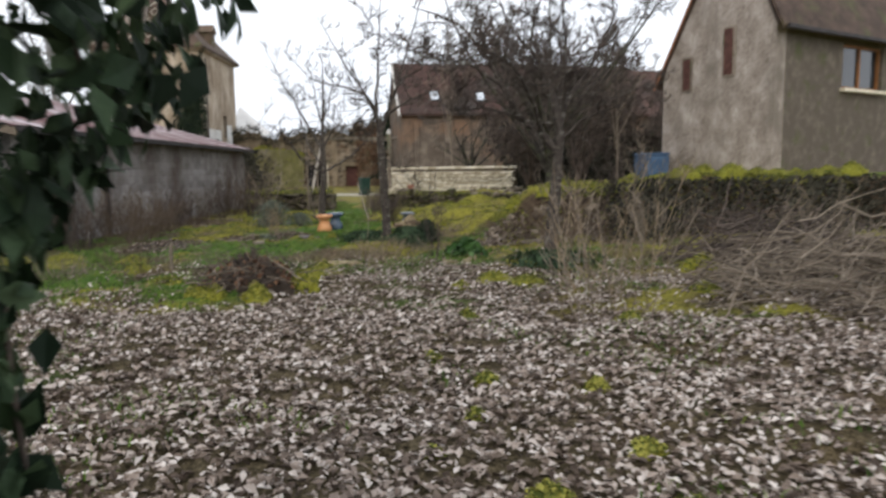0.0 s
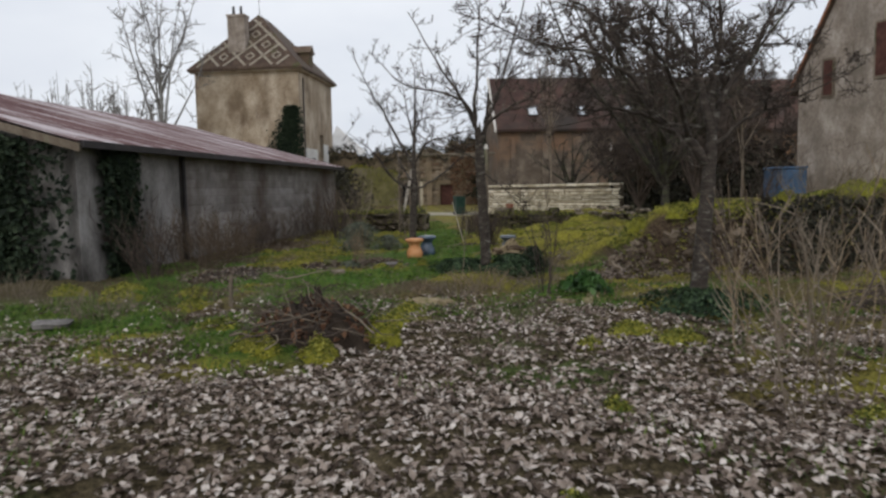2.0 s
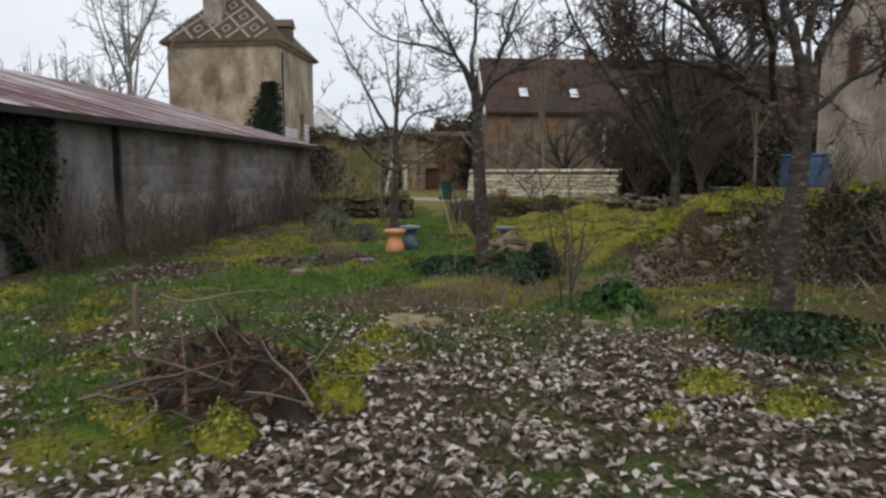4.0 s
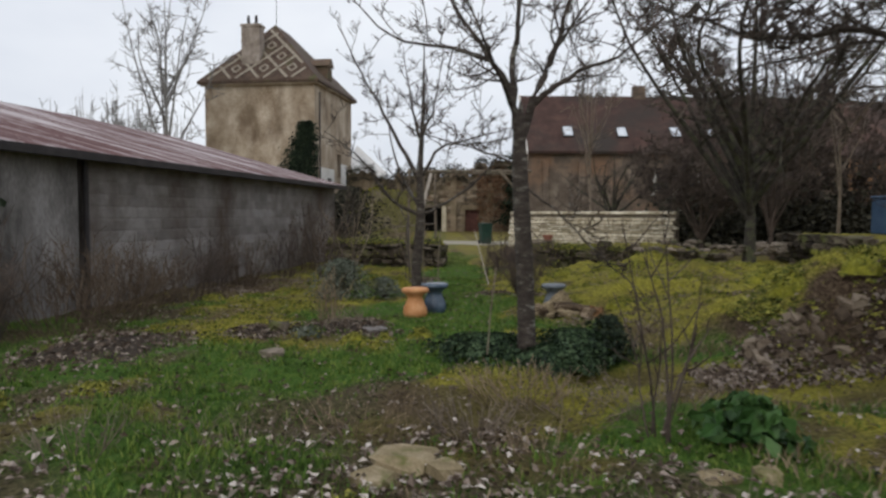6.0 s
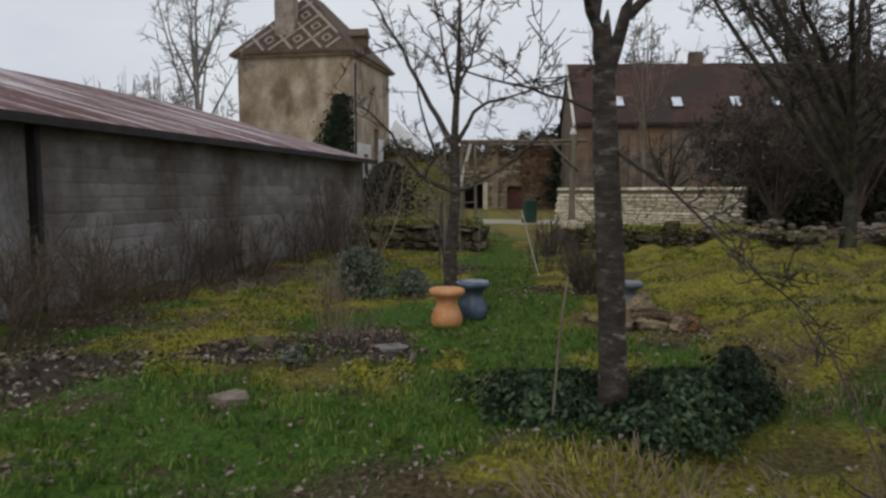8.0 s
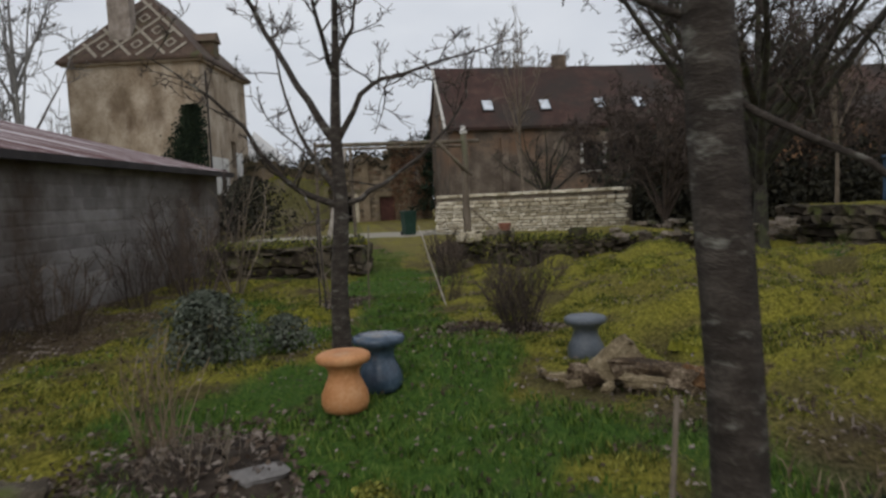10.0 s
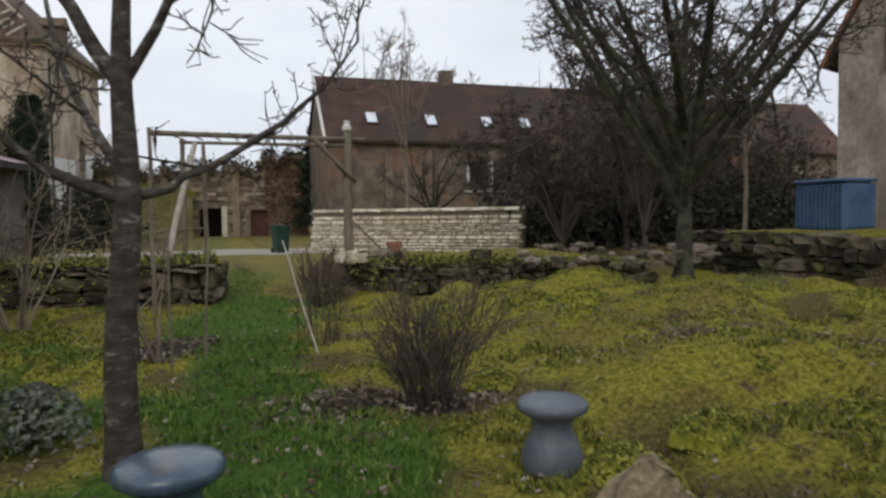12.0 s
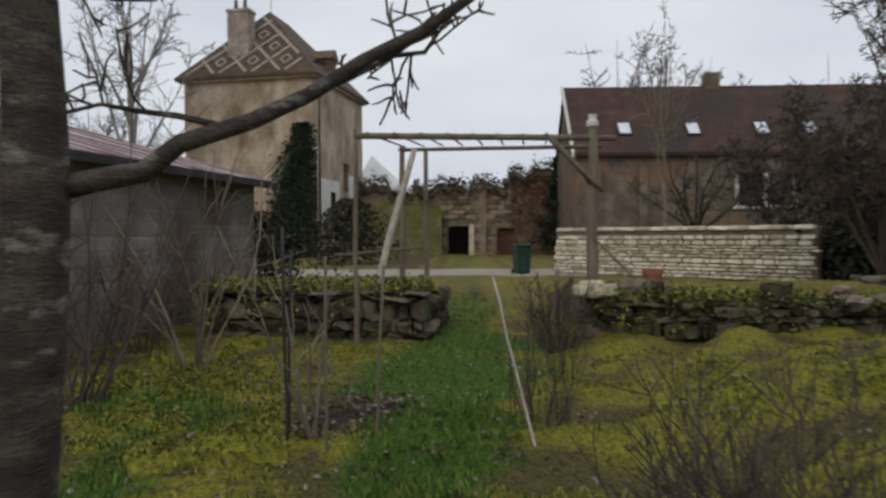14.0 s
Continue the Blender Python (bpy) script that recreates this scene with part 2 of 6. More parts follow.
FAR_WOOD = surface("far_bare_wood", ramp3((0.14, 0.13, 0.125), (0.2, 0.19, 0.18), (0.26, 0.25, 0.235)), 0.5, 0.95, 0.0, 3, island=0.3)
TERRACOTTA = surface("small_terracotta", ramp3((0.2, 0.08, 0.05), (0.27, 0.115, 0.075), (0.33, 0.16, 0.11)), 6, 0.8, 0.1)
# pale mirror metal instead of glass: a bright sky reflection built into the panes
SKY_GLASS = surface("sky_mirror_glazing", ramp3((0.75, 0.78, 0.8), (0.8, 0.82, 0.84), (0.84, 0.86, 0.88)), 2, 0.12, 0.0, metal=0.9)
GLASS = bpy.data.materials.new("window_glass")
GLASS.use_nodes = True
GLASS.node_tree.nodes["Principled BSDF"].inputs["Base Color"].default_value = (0.02, 0.024, 0.028, 1)
GLASS.node_tree.nodes["Principled BSDF"].inputs["Roughness"].default_value = 0.04
GLASS.node_tree.nodes["Principled BSDF"].inputs["Specular IOR Level"].default_value = 0.8


# ---- mesh tools ----
def mesh_of(name, verts, faces, material, smooth=False):
    me = bpy.data.meshes.new(name)
    me.from_pydata([tuple(v) for v in verts], [], faces)
    me.materials.append(material)
    if smooth:
        me.polygons.foreach_set("use_smooth", [True] * len(me.polygons))
    me.update()
    return me


def thing(name, label, category, at=(0, 0, 0), rz=0, group="", kind=""):
    ob = new(name)
    ob.empty_display_size = 0.1
    ob.matrix_world = pose(*at, 0, 0, rz)
    return tagged(ob, label, category, group, kind)


def part(name, data, material, parent=None, label="", smooth=False):
    """Links a bmesh or a (verts, faces) pair as one mesh object under a thing, in that thing's own space."""
    if isinstance(data, tuple):
        me = mesh_of(name, data[0], data[1], material, smooth)
    else:
        me = bpy.data.meshes.new(name)
        data.to_mesh(me)
        data.free()
        me.materials.append(material)
        if smooth:
            me.polygons.foreach_set("use_smooth", [True] * len(me.polygons))
    ob = new(name, me)
    if parent:
        ob.parent = parent
    return tagged(ob, label)


def box(sx, sy, sz, at=(0, 0, 0), bevel=0.0, m=None):
    """A box standing on its base centre."""
    bm = bmesh.new()
    bmesh.ops.create_cube(bm, size=1)
    bmesh.ops.transform(bm, matrix=Matrix.Translation((0, 0, sz / 2)) @ Matrix.Diagonal((sx, sy, sz, 1)), verts=bm.verts)
    if bevel:
        bmesh.ops.bevel(bm, geom=bm.edges[:], offset=bevel, segments=1, affect="EDGES")
    bmesh.ops.transform(bm, matrix=Matrix.Translation(at) @ (m or Matrix()), verts=bm.verts)
    return bm


def lathe(profile, n=28):
    """Turned shape from (radius, height) pairs."""
    vs, fs = [], []
    for r, z in profile:
        vs += [(r * math.cos(2 * math.pi * i / n), r * math.sin(2 * math.pi * i / n), z) for i in range(n)]
    for k in range(len(profile) - 1):
        fs += [(k * n + i, k * n + (i + 1) % n, (k + 1) * n + (i + 1) % n, (k + 1) * n + i) for i in range(n)]
    fs += [tuple(reversed(range(n))), tuple(range((len(profile) - 1) * n, len(profile) * n))]
    return vs, fs


class Sticks:
    """Gathers tapered tubes into one mesh."""

    def __init__(self):
        self.v, self.f = [], []

    def tube(self, pts, radii, n=5):
        base = len(self.v)
        for i, p in enumerate(pts):
            a, b = pts[max(i - 1, 0)], pts[min(i + 1, len(pts) - 1)]
            d = (b - a).normalized()
            u = d.cross(Vector((0.31, 0.2, 0.93)) if abs(d.z) < 0.9 else Vector((1, 0.1, 0))).normalized()
            w = d.cross(u)
            for k in range(n):
                ang = 2 * math.pi * k / n
                self.v.append(p + (u * math.cos(ang) + w * math.sin(ang)) * radii[i])
        for i in range(len(pts) - 1):
            for k in range(n):
                self.f.append((base + i * n + k, base + i * n + (k + 1) % n, base + (i + 1) * n + (k + 1) % n, base + (i + 1) * n + k))
        self.f.append(tuple(base + (len(pts) - 1) * n + k for k in range(n)))

    def data(self):
        return self.v, self.f


def spline(points, steps=4):
    """Smooth line through points (Catmull-Rom)."""
    p = [Vector(q) for q in points]
    p = [2 * p[0] - p[1]] + p + [2 * p[-1] - p[-2]]
    out = []
    for i in range(1, len(p) - 2):
        for s in range(steps):
            t = s / steps
            out.append(0.5 * (2 * p[i] + (p[i + 1] - p[i - 1]) * t + (2 * p[i - 1] - 5 * p[i] + 4 * p[i + 1] - p[i + 2]) * t * t
                              + (3 * p[i] - p[i - 1] - 3 * p[i + 1] + p[i + 2]) * t ** 3))
    return out + [p[-2]]


def wander(rng, p, d, length, up, kink, steps):
    pts = [p.copy()]
    for _ in range(steps):
        d = (d + Vector((rng.gauss(0, kink), rng.gauss(0, kink), rng.gauss(0, kink) + up))).normalized()
        p = p + d * (length / steps)
        pts.append(p.copy())
    return pts


def sprout(rng, big, fine, line, radius, level, length, count, spread=0.9, up=0.06, kink=0.18, tip=0.0025, start=0.25, min_r=0.0):
    """Side shoots along a limb, and shoots on those."""
    for _ in range(count):
        k = rng.uniform(start, 1.0) * (len(line) - 1)
        i = min(int(k), len(line) - 2)
        p = line[i].lerp(line[i + 1], k - i)
        along = (line[i + 1] - line[i]).normalized()
        side = Vector((rng.gauss(0, 1), rng.gauss(0, 1), rng.gauss(0.25, 0.8))).normalized()
        d = (along * (1 - spread * 0.6) + side * spread).normalized()
        ln = length * rng.uniform(0.45, 1.15) * (1.15 - 0.6 * k / len(line))
        r = max(radius * (1 - 0.75 * k / len(line)) * 0.4, tip * 1.6)
        steps = 5 if level > 0 else 3
        pts = wander(rng, p, d, ln, up, kink, steps)
        radii = [r + (tip - r) * j / steps for j in range(steps + 1)]
        (big if level > 0 and big else fine).tube(pts, radii, 5 if level > 1 else 3)
        if level > 0:
            sprout(rng, big if level > 1 else None, fine, pts, r, level - 1, ln * 0.5, max(3, int(count * 0.7)), spread, up, kink, tip, 0.15)


def bare_tree(name, label, at, trunk, limbs, radius, seed, levels=1, shoots=7, shoot_length=0.9, bark=BARK, twig=TWIG, tip=0.003, up=0.05, sides=10, group="", taper=1.6):
    """A leafless tree: a trunk line, given limbs, and shoots on them. Lines are relative to its foot."""
    rng = random.Random(seed)
    tree = thing(name, label, "tree", at, group=group)
    st, big, fine = Sticks(), Sticks(), Sticks()
    line = spline(trunk, 5)
    radii = [radius * (1 + 0.45 * math.exp(-7 * p.z)) * (1 - 0.93 * (i / (len(line) - 1)) ** taper) for i, p in enumerate(line)]
    line[0].z -= 0.15
    st.tube(line, radii, sides)
    for pts, r0, r1 in limbs:
        ll = spline(pts, 4)
        for q in ll[1:-1]:
            q += Vector((rng.gauss(0, 0.012), rng.gauss(0, 0.012), rng.gauss(0, 0.012)))
        own = Sticks()
        own.tube(ll, [r0 + (r1 - r0) * (i / (len(ll) - 1)) ** 0.8 for i in range(len(ll))], 7)
        part("limb", own.data(), bark, tree, smooth=True)
        sprout(rng, big, fine, ll, r0, levels, shoot_length, shoots, tip=tip, up=up)
    part("trunk", st.data(), bark, tree, smooth=True)
    if big.v:
        tagged(part("branchwork", big.data(), bark, tree), kind="stuff")
    tagged(part("twigwork", fine.data(), twig, tree), kind="stuff")
    return tree


def shrub(name, label, at, height, width, stems, seed, material=TWIG, radius=0.008, level=1, shoots=4, lean=0.35, tip=0.0022, category="shrub", kind="", group=""):
    rng = random.Random(seed)
    sh = thing(name, label, category, at, group=group, kind=kind)
    st, fine = Sticks(), Sticks()
    for _ in range(stems):
        a, r = rng.uniform(0, 6.28), width * 0.25 * math.sqrt(rng.random())
        p = Vector((r * math.cos(a), r * math.sin(a), -0.05))
        d = Vector((math.cos(a) * lean * rng.random() + rng.gauss(0, 0.1), math.sin(a) * lean * rng.random() + rng.gauss(0, 0.1), 1)).normalized()
        ln = height * rng.uniform(0.55, 1.05)
        pts = wander(rng, p, d, ln, 0.02, 0.09, 6)
        rr = radius * rng.uniform(0.6, 1.2)
        st.tube(pts, [rr + (tip - rr) * j / 6 for j in range(7)], 4)
        sprout(rng, None, fine, pts, rr, level - 1 if level else 0, ln * 0.35, shoots, 0.6, 0.05, 0.12, tip, 0.3)
    tagged(part("stemwork", st.data(), material, sh), kind="stuff")
    if fine.v:
        tagged(part("twigwork", fine.data(), material, sh), kind="stuff")
    return sh


def leaf_cloud(rng, count, where, size, flat=0.0, curl=0.3):
    """Many small folded leaves; where(rng) gives a place and a normal."""
    vs, fs = [], []
    for _ in range(count):
        p, nrm = where(rng)
        s = size * rng.uniform(0.6, 1.3)
        nrm = (Vector(nrm) + Vector((rng.gauss(0, 1), rng.gauss(0, 1), rng.gauss(0, 1))) * (0.6 - flat * 0.45)).normalized()
        u = nrm.orthogonal().normalized()
        u = (Matrix.Rotation(rng.uniform(0, 6.28), 3, nrm) @ u)
        w = nrm.cross(u)
        b = len(vs)
        c = s * curl * rng.uniform(0.2, 1.6)
        p = Vector(p)
        vs += [p - u * s * 0.6, p + w * s * 0.38 - u * s * 0.08 + nrm * c, p + u * s * 0.65 + nrm * c * 0.5, p - w * s * 0.38 - u * s * 0.08 + nrm * c, p + nrm * 0.004]
        fs += [(b, b + 4, b + 1), (b + 1, b + 4, b + 2), (b + 2, b + 4, b + 3), (b + 3, b + 4, b)]
    return vs, fs


def smooth_step(v, a, b):
    t = np.clip((v - a) / (b - a), 0, 1)
    return t * t * (3 - 2 * t)


# ---- ground: one sheet to the horizon ----
def lift(x, y):
    """Height of the ground, numpy or plain numbers."""
    x, y = np.asarray(x, float), np.asarray(y, float)
    h = 0.03 * np.sin(x * 1.3 + 0.7 * y) * np.sin(y * 0.9 - 0.4 * x) + 0.02 * np.sin(3.1 * x + 1.0) * np.sin(2.7 * y)
    h = h * (1 - smooth_step(np.abs(y - 17), 25, 40))
    edge = 13.5 + 0.25 * np.sin(1.7 * x) + 0.12 * np.sin(4.1 * x + 1)
    rise = smooth_step(y - edge, -0.2, 0.38)
    bank = rise * (smooth_step(x, 3.0, 5.2) * 0.98 + 0.3 * smooth_step(x, 6, 8)) * (1 - 0.68 * smooth_step(y, 14.3, 18.0) - 0.22 * smooth_step(y, 18.0, 22.0)) * (1 - smooth_step(y, 20, 26))
    hump = 0.34 * np.exp(-((x - 5.6) / 1.5) ** 2 - ((y - 22.6) / 2.2) ** 2) + 0.12 * np.exp(-((x - 7.5) / 2.0) ** 2 - ((y - 20) / 2.5) ** 2)
    terrace = 0.55 * smooth_step(y, 26.6, 26.9) * smooth_step(x, 2.9, 3.2) * (1 - smooth_step(x, 8, 9.5)) * (1 - smooth_step(y, 29, 34))
    tank_bank = 0.95 * smooth_step(x, 11.0, 11.5) * smooth_step(y, 21.0, 21.6) * (1 - smooth_step(y, 27.8, 29.2)) * (1 - smooth_step(x, 30, 40))
    mound = 0.16 * np.exp(-((x + 0.65) / 0.7) ** 2 - ((y - 8.7) / 0.55) ** 2)
    return h + bank + hump + terrace + tank_bank + mound


def foot(x, y, dz=0.0):
    return (x, y, float(lift(x, y)) + dz)


def grown(a, b, fine, reach):
    mid = list(np.arange(a, b, fine))
    out, step, v = [], fine, b
    while v < reach:
        out.append(v)
        step *= 1.35
        v += step
    low, step, v = [], fine, a - fine
    while v > -reach:
        low.append(v)
        step *= 1.35
        v -= step
    return np.array(low[::-1] + mid + out)


gx, gy = grown(-8, 13, 0.14, 2500), grown(-3, 30, 0.14, 2500)
XX, YY = np.meshgrid(gx, gy)
ZZ = lift(XX, YY)
rg = np.random.default_rng(4)
near = (np.abs(XX - 2) < 11) & (YY < 30) & (YY > -3)
ZZ = ZZ + np.where(near, rg.normal(0, 0.017, XX.shape), 0)
nx_, ny_ = len(gx), len(gy)


def soft_noise(shape, cell, seed):
    """Smooth random field on the grid, about cell samples across a lump."""
    r = np.random.default_rng(seed).normal(0, 1, shape)
    for _ in range(3):
        for axis in (0, 1):
            acc = sum(np.roll(r, k, axis) for k in range(-cell, cell + 1)) / (2 * cell + 1)
            r = acc
    return r / r.std()


CLUMP = soft_noise(XX.shape, 1, 6)
fade = (1 - smooth_step(np.abs(XX - 2), 8, 10)) * (1 - smooth_step(YY, 26, 29))
slope_side = smooth_step(XX, 2.2, 3.6) * smooth_step(YY, 13, 15) + 0.35
ZZ = ZZ + fade * slope_side * (0.075 * soft_noise(XX.shape, 2, 5) + 0.04 * CLUMP)
# bare and littered patches, thinner on the trodden green path
path_x = 1.15 + 0.2 * np.sin(YY * 0.5)
on_path = np.exp(-((XX - path_x) / 0.45) ** 2) * smooth_step(YY, 16, 18)
SOILED = (0.9 - 0.5 * smooth_step(XX, 2.4, 3.4) * smooth_step(YY, 14.5, 16)) * smooth_step(0.8 * soft_noise(XX.shape, 2, 7) + 0.6 * soft_noise(XX.shape, 1, 8) - 1.4 * on_path - 3 * np.exp(-((XX - 9.9) / 1.3) ** 2 - ((YY - 24) / 1.6) ** 2), 0.55, 1.5)
SOILED = np.maximum(SOILED, 1 - smooth_step(YY + 1.2 * soft_noise(XX.shape, 4, 9) + 0.5 * soft_noise(XX.shape, 1, 12) + 1.5 * smooth_step(-XX, 0.6, 2.4) + 2.4 * smooth_step(XX, 2.3, 3.1), 8.6, 11.6))
SHED_OFF = (XX + 5.45) * 0.983 - (YY - 14.4) * 0.184
SOILED = np.maximum(SOILED, 0.95 * smooth_step(0.55 * soft_noise(XX.shape, 3, 14) + 0.3 * soft_noise(XX.shape, 1, 15) + 1.75 - SHED_OFF, 0.0, 0.8) * smooth_step(YY, 10.5, 13) * (1 - smooth_step(YY, 24, 27)))
MOSSED = smooth_step(1.1 * soft_noise(XX.shape, 3, 10) + 0.6 * soft_noise(XX.shape, 1, 13) + 1.7 * smooth_step(XX, 2.2, 3.6) + 2.6 * smooth_step(np.abs(XX - path_x), 0.3, 1.1) * smooth_step(YY, 16.2, 19) - 4 * np.exp(-((XX - 9.9) / 1.3) ** 2 - ((YY - 24) / 1.6) ** 2) - 2.2 * on_path - 0.2 - 0.5 * (1 - smooth_step(YY, 14.5, 17)) * (1 - smooth_step(XX, 2.0, 3.2)), 0.0, 1.0)
g_verts = np.stack([XX.ravel(), YY.ravel(), ZZ.ravel()], 1)
ii = np.arange(ny_ - 1)[:, None] * nx_ + np.arange(nx_ - 1)[None, :]
g_faces = np.stack([ii, ii + 1, ii + 1 + nx_, ii + nx_], -1).reshape(-1, 4)


def ground_material():
    m = bpy.data.materials.new("garden_ground")
    m.use_nodes = True
    t = m.node_tree
    b = t.nodes["Principled BSDF"]
    b.inputs["Roughness"].default_value, b.inputs["Specular IOR Level"].default_value = 0.95, 0.15
    geo, sep = t.nodes.new("ShaderNodeNewGeometry"), t.nodes.new("ShaderNodeSeparateXYZ")
    pos = geo.outputs["Position"]
    wire(t, pos, sep.inputs[0])

    def band(sock, a, c):
        mr = t.nodes.new("ShaderNodeMapRange")
        mr.inputs["From Min"].default_value, mr.inputs["From Max"].default_value = a, c
        wire(t, sock, mr.inputs["Value"])
        return mr.outputs["Result"]

    def maths(op, a, c):
        n = t.nodes.new("ShaderNodeMath")
        n.operation = op
        for s, v in ((0, a), (1, c)):
            if isinstance(v, (int, float)):
                n.inputs[s].default_value = v
            else:
                wire(t, v, n.inputs[s])
        return n.outputs[0]

    n_patch, n_mid, n_fine = noise_node(t, pos, 0.55, 5), noise_node(t, pos, 2.2, 6), noise_node(t, pos, 28, 5, 0.7)
    grass = ramp_node(t, [(0.3, (0.022, 0.045, 0.009)), (0.5, (0.06, 0.125, 0.018)), (0.7, (0.13, 0.18, 0.035))])
    moss = ramp_node(t, [(0.32, (0.06, 0.055, 0.012)), (0.48, (0.2, 0.185, 0.025)), (0.68, (0.4, 0.35, 0.06))])
    earth = ramp_node(t, [(0.32, (0.026, 0.017, 0.01)), (0.5, (0.085, 0.057, 0.036)), (0.68, (0.2, 0.15, 0.10))])
    for r in (grass, moss, earth):
        wire(t, n_fine.outputs["Fac"], r.inputs["Fac"])
    # moss on the slope and on patches, earth under the litter, on the bank's face and on worn patches
    soil_at, moss_at = t.nodes.new("ShaderNodeAttribute"), t.nodes.new("ShaderNodeAttribute")
    soil_at.attribute_name, moss_at.attribute_name = "soil_cover", "moss_cover"
    moss_mask = moss_at.outputs["Fac"]
    hollow_at = t.nodes.new("ShaderNodeAttribute")
    hollow_at.attribute_name = "hollows"
    thatch = ramp_node(t, [(0.32, (0.04, 0.034, 0.012)), (0.5, (0.11, 0.092, 0.03)), (0.68, (0.2, 0.165, 0.065))])
    wire(t, n_fine.outputs["Fac"], thatch.inputs["Fac"])
    moss_col = mix_node(t, band(hollow_at.outputs["Fac"], 0.1, -1.0), moss.outputs["Color"], thatch.outputs["Color"])
    col = mix_node(t, moss_mask, grass.outputs["Color"], moss_col)
    far_straw = band(sep.outputs["Y"], 26, 31)
    col = mix_node(t, maths("MULTIPLY", far_straw, band(n_patch.outputs["Fac"], 0.25, 0.6)), col, (0.17, 0.14, 0.045))
    worn = maths("MAXIMUM", soil_at.outputs["Fac"], band(n_mid.outputs["Fac"], 0.58, 0.66))
    col = mix_node(t, maths("MULTIPLY", worn, 0.9), col, earth.outputs["Color"])
    nrm = t.nodes.new("ShaderNodeSeparateXYZ")
    wire(t, geo.outputs["Normal"], nrm.inputs[0])
    steep = band(nrm.outputs["Z"], 0.84, 0.68)
    col = mix_node(t, steep, col, earth.outputs["Color"])
    drive = maths("MULTIPLY", band(maths("ABSOLUTE", maths("SUBTRACT", sep.outputs["Y"], 43.5), 0), 2.6, 2.2), band(sep.outputs["X"], 16, 14))
    col = mix_node(t, drive, col, (0.36, 0.33, 0.27))
    wire(t, col, b.inputs["Base Color"])
    bp = t.nodes.new("ShaderNodeBump")
    bp.inputs["Strength"].default_value, bp.inputs["Distance"].default_value = 0.9, 0.05
    wire(t, n_fine.outputs["Fac"], bp.inputs["Height"])
    wire(t, bp.outputs["Normal"], b.inputs["Normal"])
    return m


g_me = bpy.data.meshes.new("ground")
g_me.from_pydata(g_verts.tolist(), [], g_faces.tolist())
for a_name, field in (("soil_cover", SOILED), ("moss_cover", MOSSED), ("hollows", CLUMP)):
    g_me.attributes.new(a_name, "FLOAT", "POINT").data.foreach_set("value", field.ravel().astype(np.float32))
g_me.materials.append(ground_material())
g_me.polygons.foreach_set("use_smooth", [True] * len(g_me.polygons))
tagged(new("ground", g_me), "grassy garden ground with moss and bare earth", "ground", kind="structure")


# ---- buildings ----
def prism(poly, y0, y1):
    """An outline in x and z drawn out along y."""
    n = len(poly)
    vs = [(x, y0, z) for x, z in poly] + [(x, y1, z) for x, z in poly]
    fs = [tuple(range(n)), tuple(reversed(range(n, 2 * n)))] + [(i + n, (i + 1) % n + n, (i + 1) % n, i) for i in range(n)]
    bm = bmesh.new()
    bv = [bm.verts.new(v) for v in vs]
    for f in fs:
        bm.faces.new([bv[i] for i in f])
    bmesh.ops.recalc_face_normals(bm, faces=bm.faces[:])
    return bm


def merge(*bms):
    out = bmesh.new()
    for b in bms:
        me = bpy.data.meshes.new("tmp")
        b.to_mesh(me)
        b.free()
        out.from_mesh(me)
        bpy.data.meshes.remove(me)
    return out


def moved(bm, m):
    bmesh.ops.transform(bm, matrix=m, verts=bm.verts)
    return bm


def wall_with_holes(x0, x1, z0, z1, y, thick, holes):
    """A wall along x with rectangular holes (x0, x1, z0, z1) through it."""
    xs = sorted({x0, x1, *[v for h in holes for v in h[:2]]})
    zs = sorted({z0, z1, *[v for h in holes for v in h[2:]]})
    bms = []
    for a, b in zip(xs, xs[1:]):
        run = None
        for c, d in zip(zs, zs[1:]):
            inside = any(h[0] <= (a + b) / 2 <= h[1] and h[2] <= (c + d) / 2 <= h[3] for h in holes)
            if inside:
                if run:
                    bms.append(box(b - a, thick, run[1] - run[0], ((a + b) / 2, y, run[0])))
                run = None
            else:
                run = (run[0], d) if run else (c, d)
        if run:
            bms.append(box(b - a, thick, run[1] - run[0], ((a + b) / 2, y, run[0])))
    bm = merge(*bms)
    bmesh.ops.remove_doubles(bm, verts=bm.verts, dist=0.0005)
    return bm


# shed: its own x runs along the long wall away from the walker, its own y to the left
SHED = thing("shed", "long grey concrete block shed with a rusty corrugated roof", "shed", (-5.45, 14.4, 0), 79.4)
L_S, W_S, E_S, R_S = 15.8, 12.0, 2.42, 4.1
part("side_wall", box(L_S - 3.7, 0.2, E_S + 0.15, (3.7 + (L_S - 3.7) / 2, 0.1, -0.15)), BLOCK, SHED, "grey concrete block wall")
part("front_pier", box(3.5, 0.22, E_S + 0.15, (1.75, 0.1, -0.15)), RENDER_GREY, SHED, "blotched cement-rendered wall end")
gable = prism([(0, -0.15), (W_S, -0.15), (W_S, E_S), (W_S / 2, R_S - 0.12), (0, E_S)], -0.2, 0)
part("gable_wall", moved(gable, Matrix(((0, 1, 0, 0.2), (1, 0, 0, 0), (0, 0, 1, 0), (0, 0, 0, 1)))), RENDER_GREY, SHED)
gable = prism([(0, -0.15), (W_S, -0.15), (W_S, E_S), (W_S / 2, R_S - 0.12), (0, E_S)], -0.2, 0)
part("gable_wall", moved(gable, Matrix(((0, 1, 0, L_S), (1, 0, 0, 0), (0, 0, 1, 0), (0, 0, 0, 1)))), RENDER_GREY, SHED)
part("back_wall", box(L_S, 0.2, E_S + 0.15, (L_S / 2, W_S - 0.1, -0.15)), RENDER_GREY, SHED)
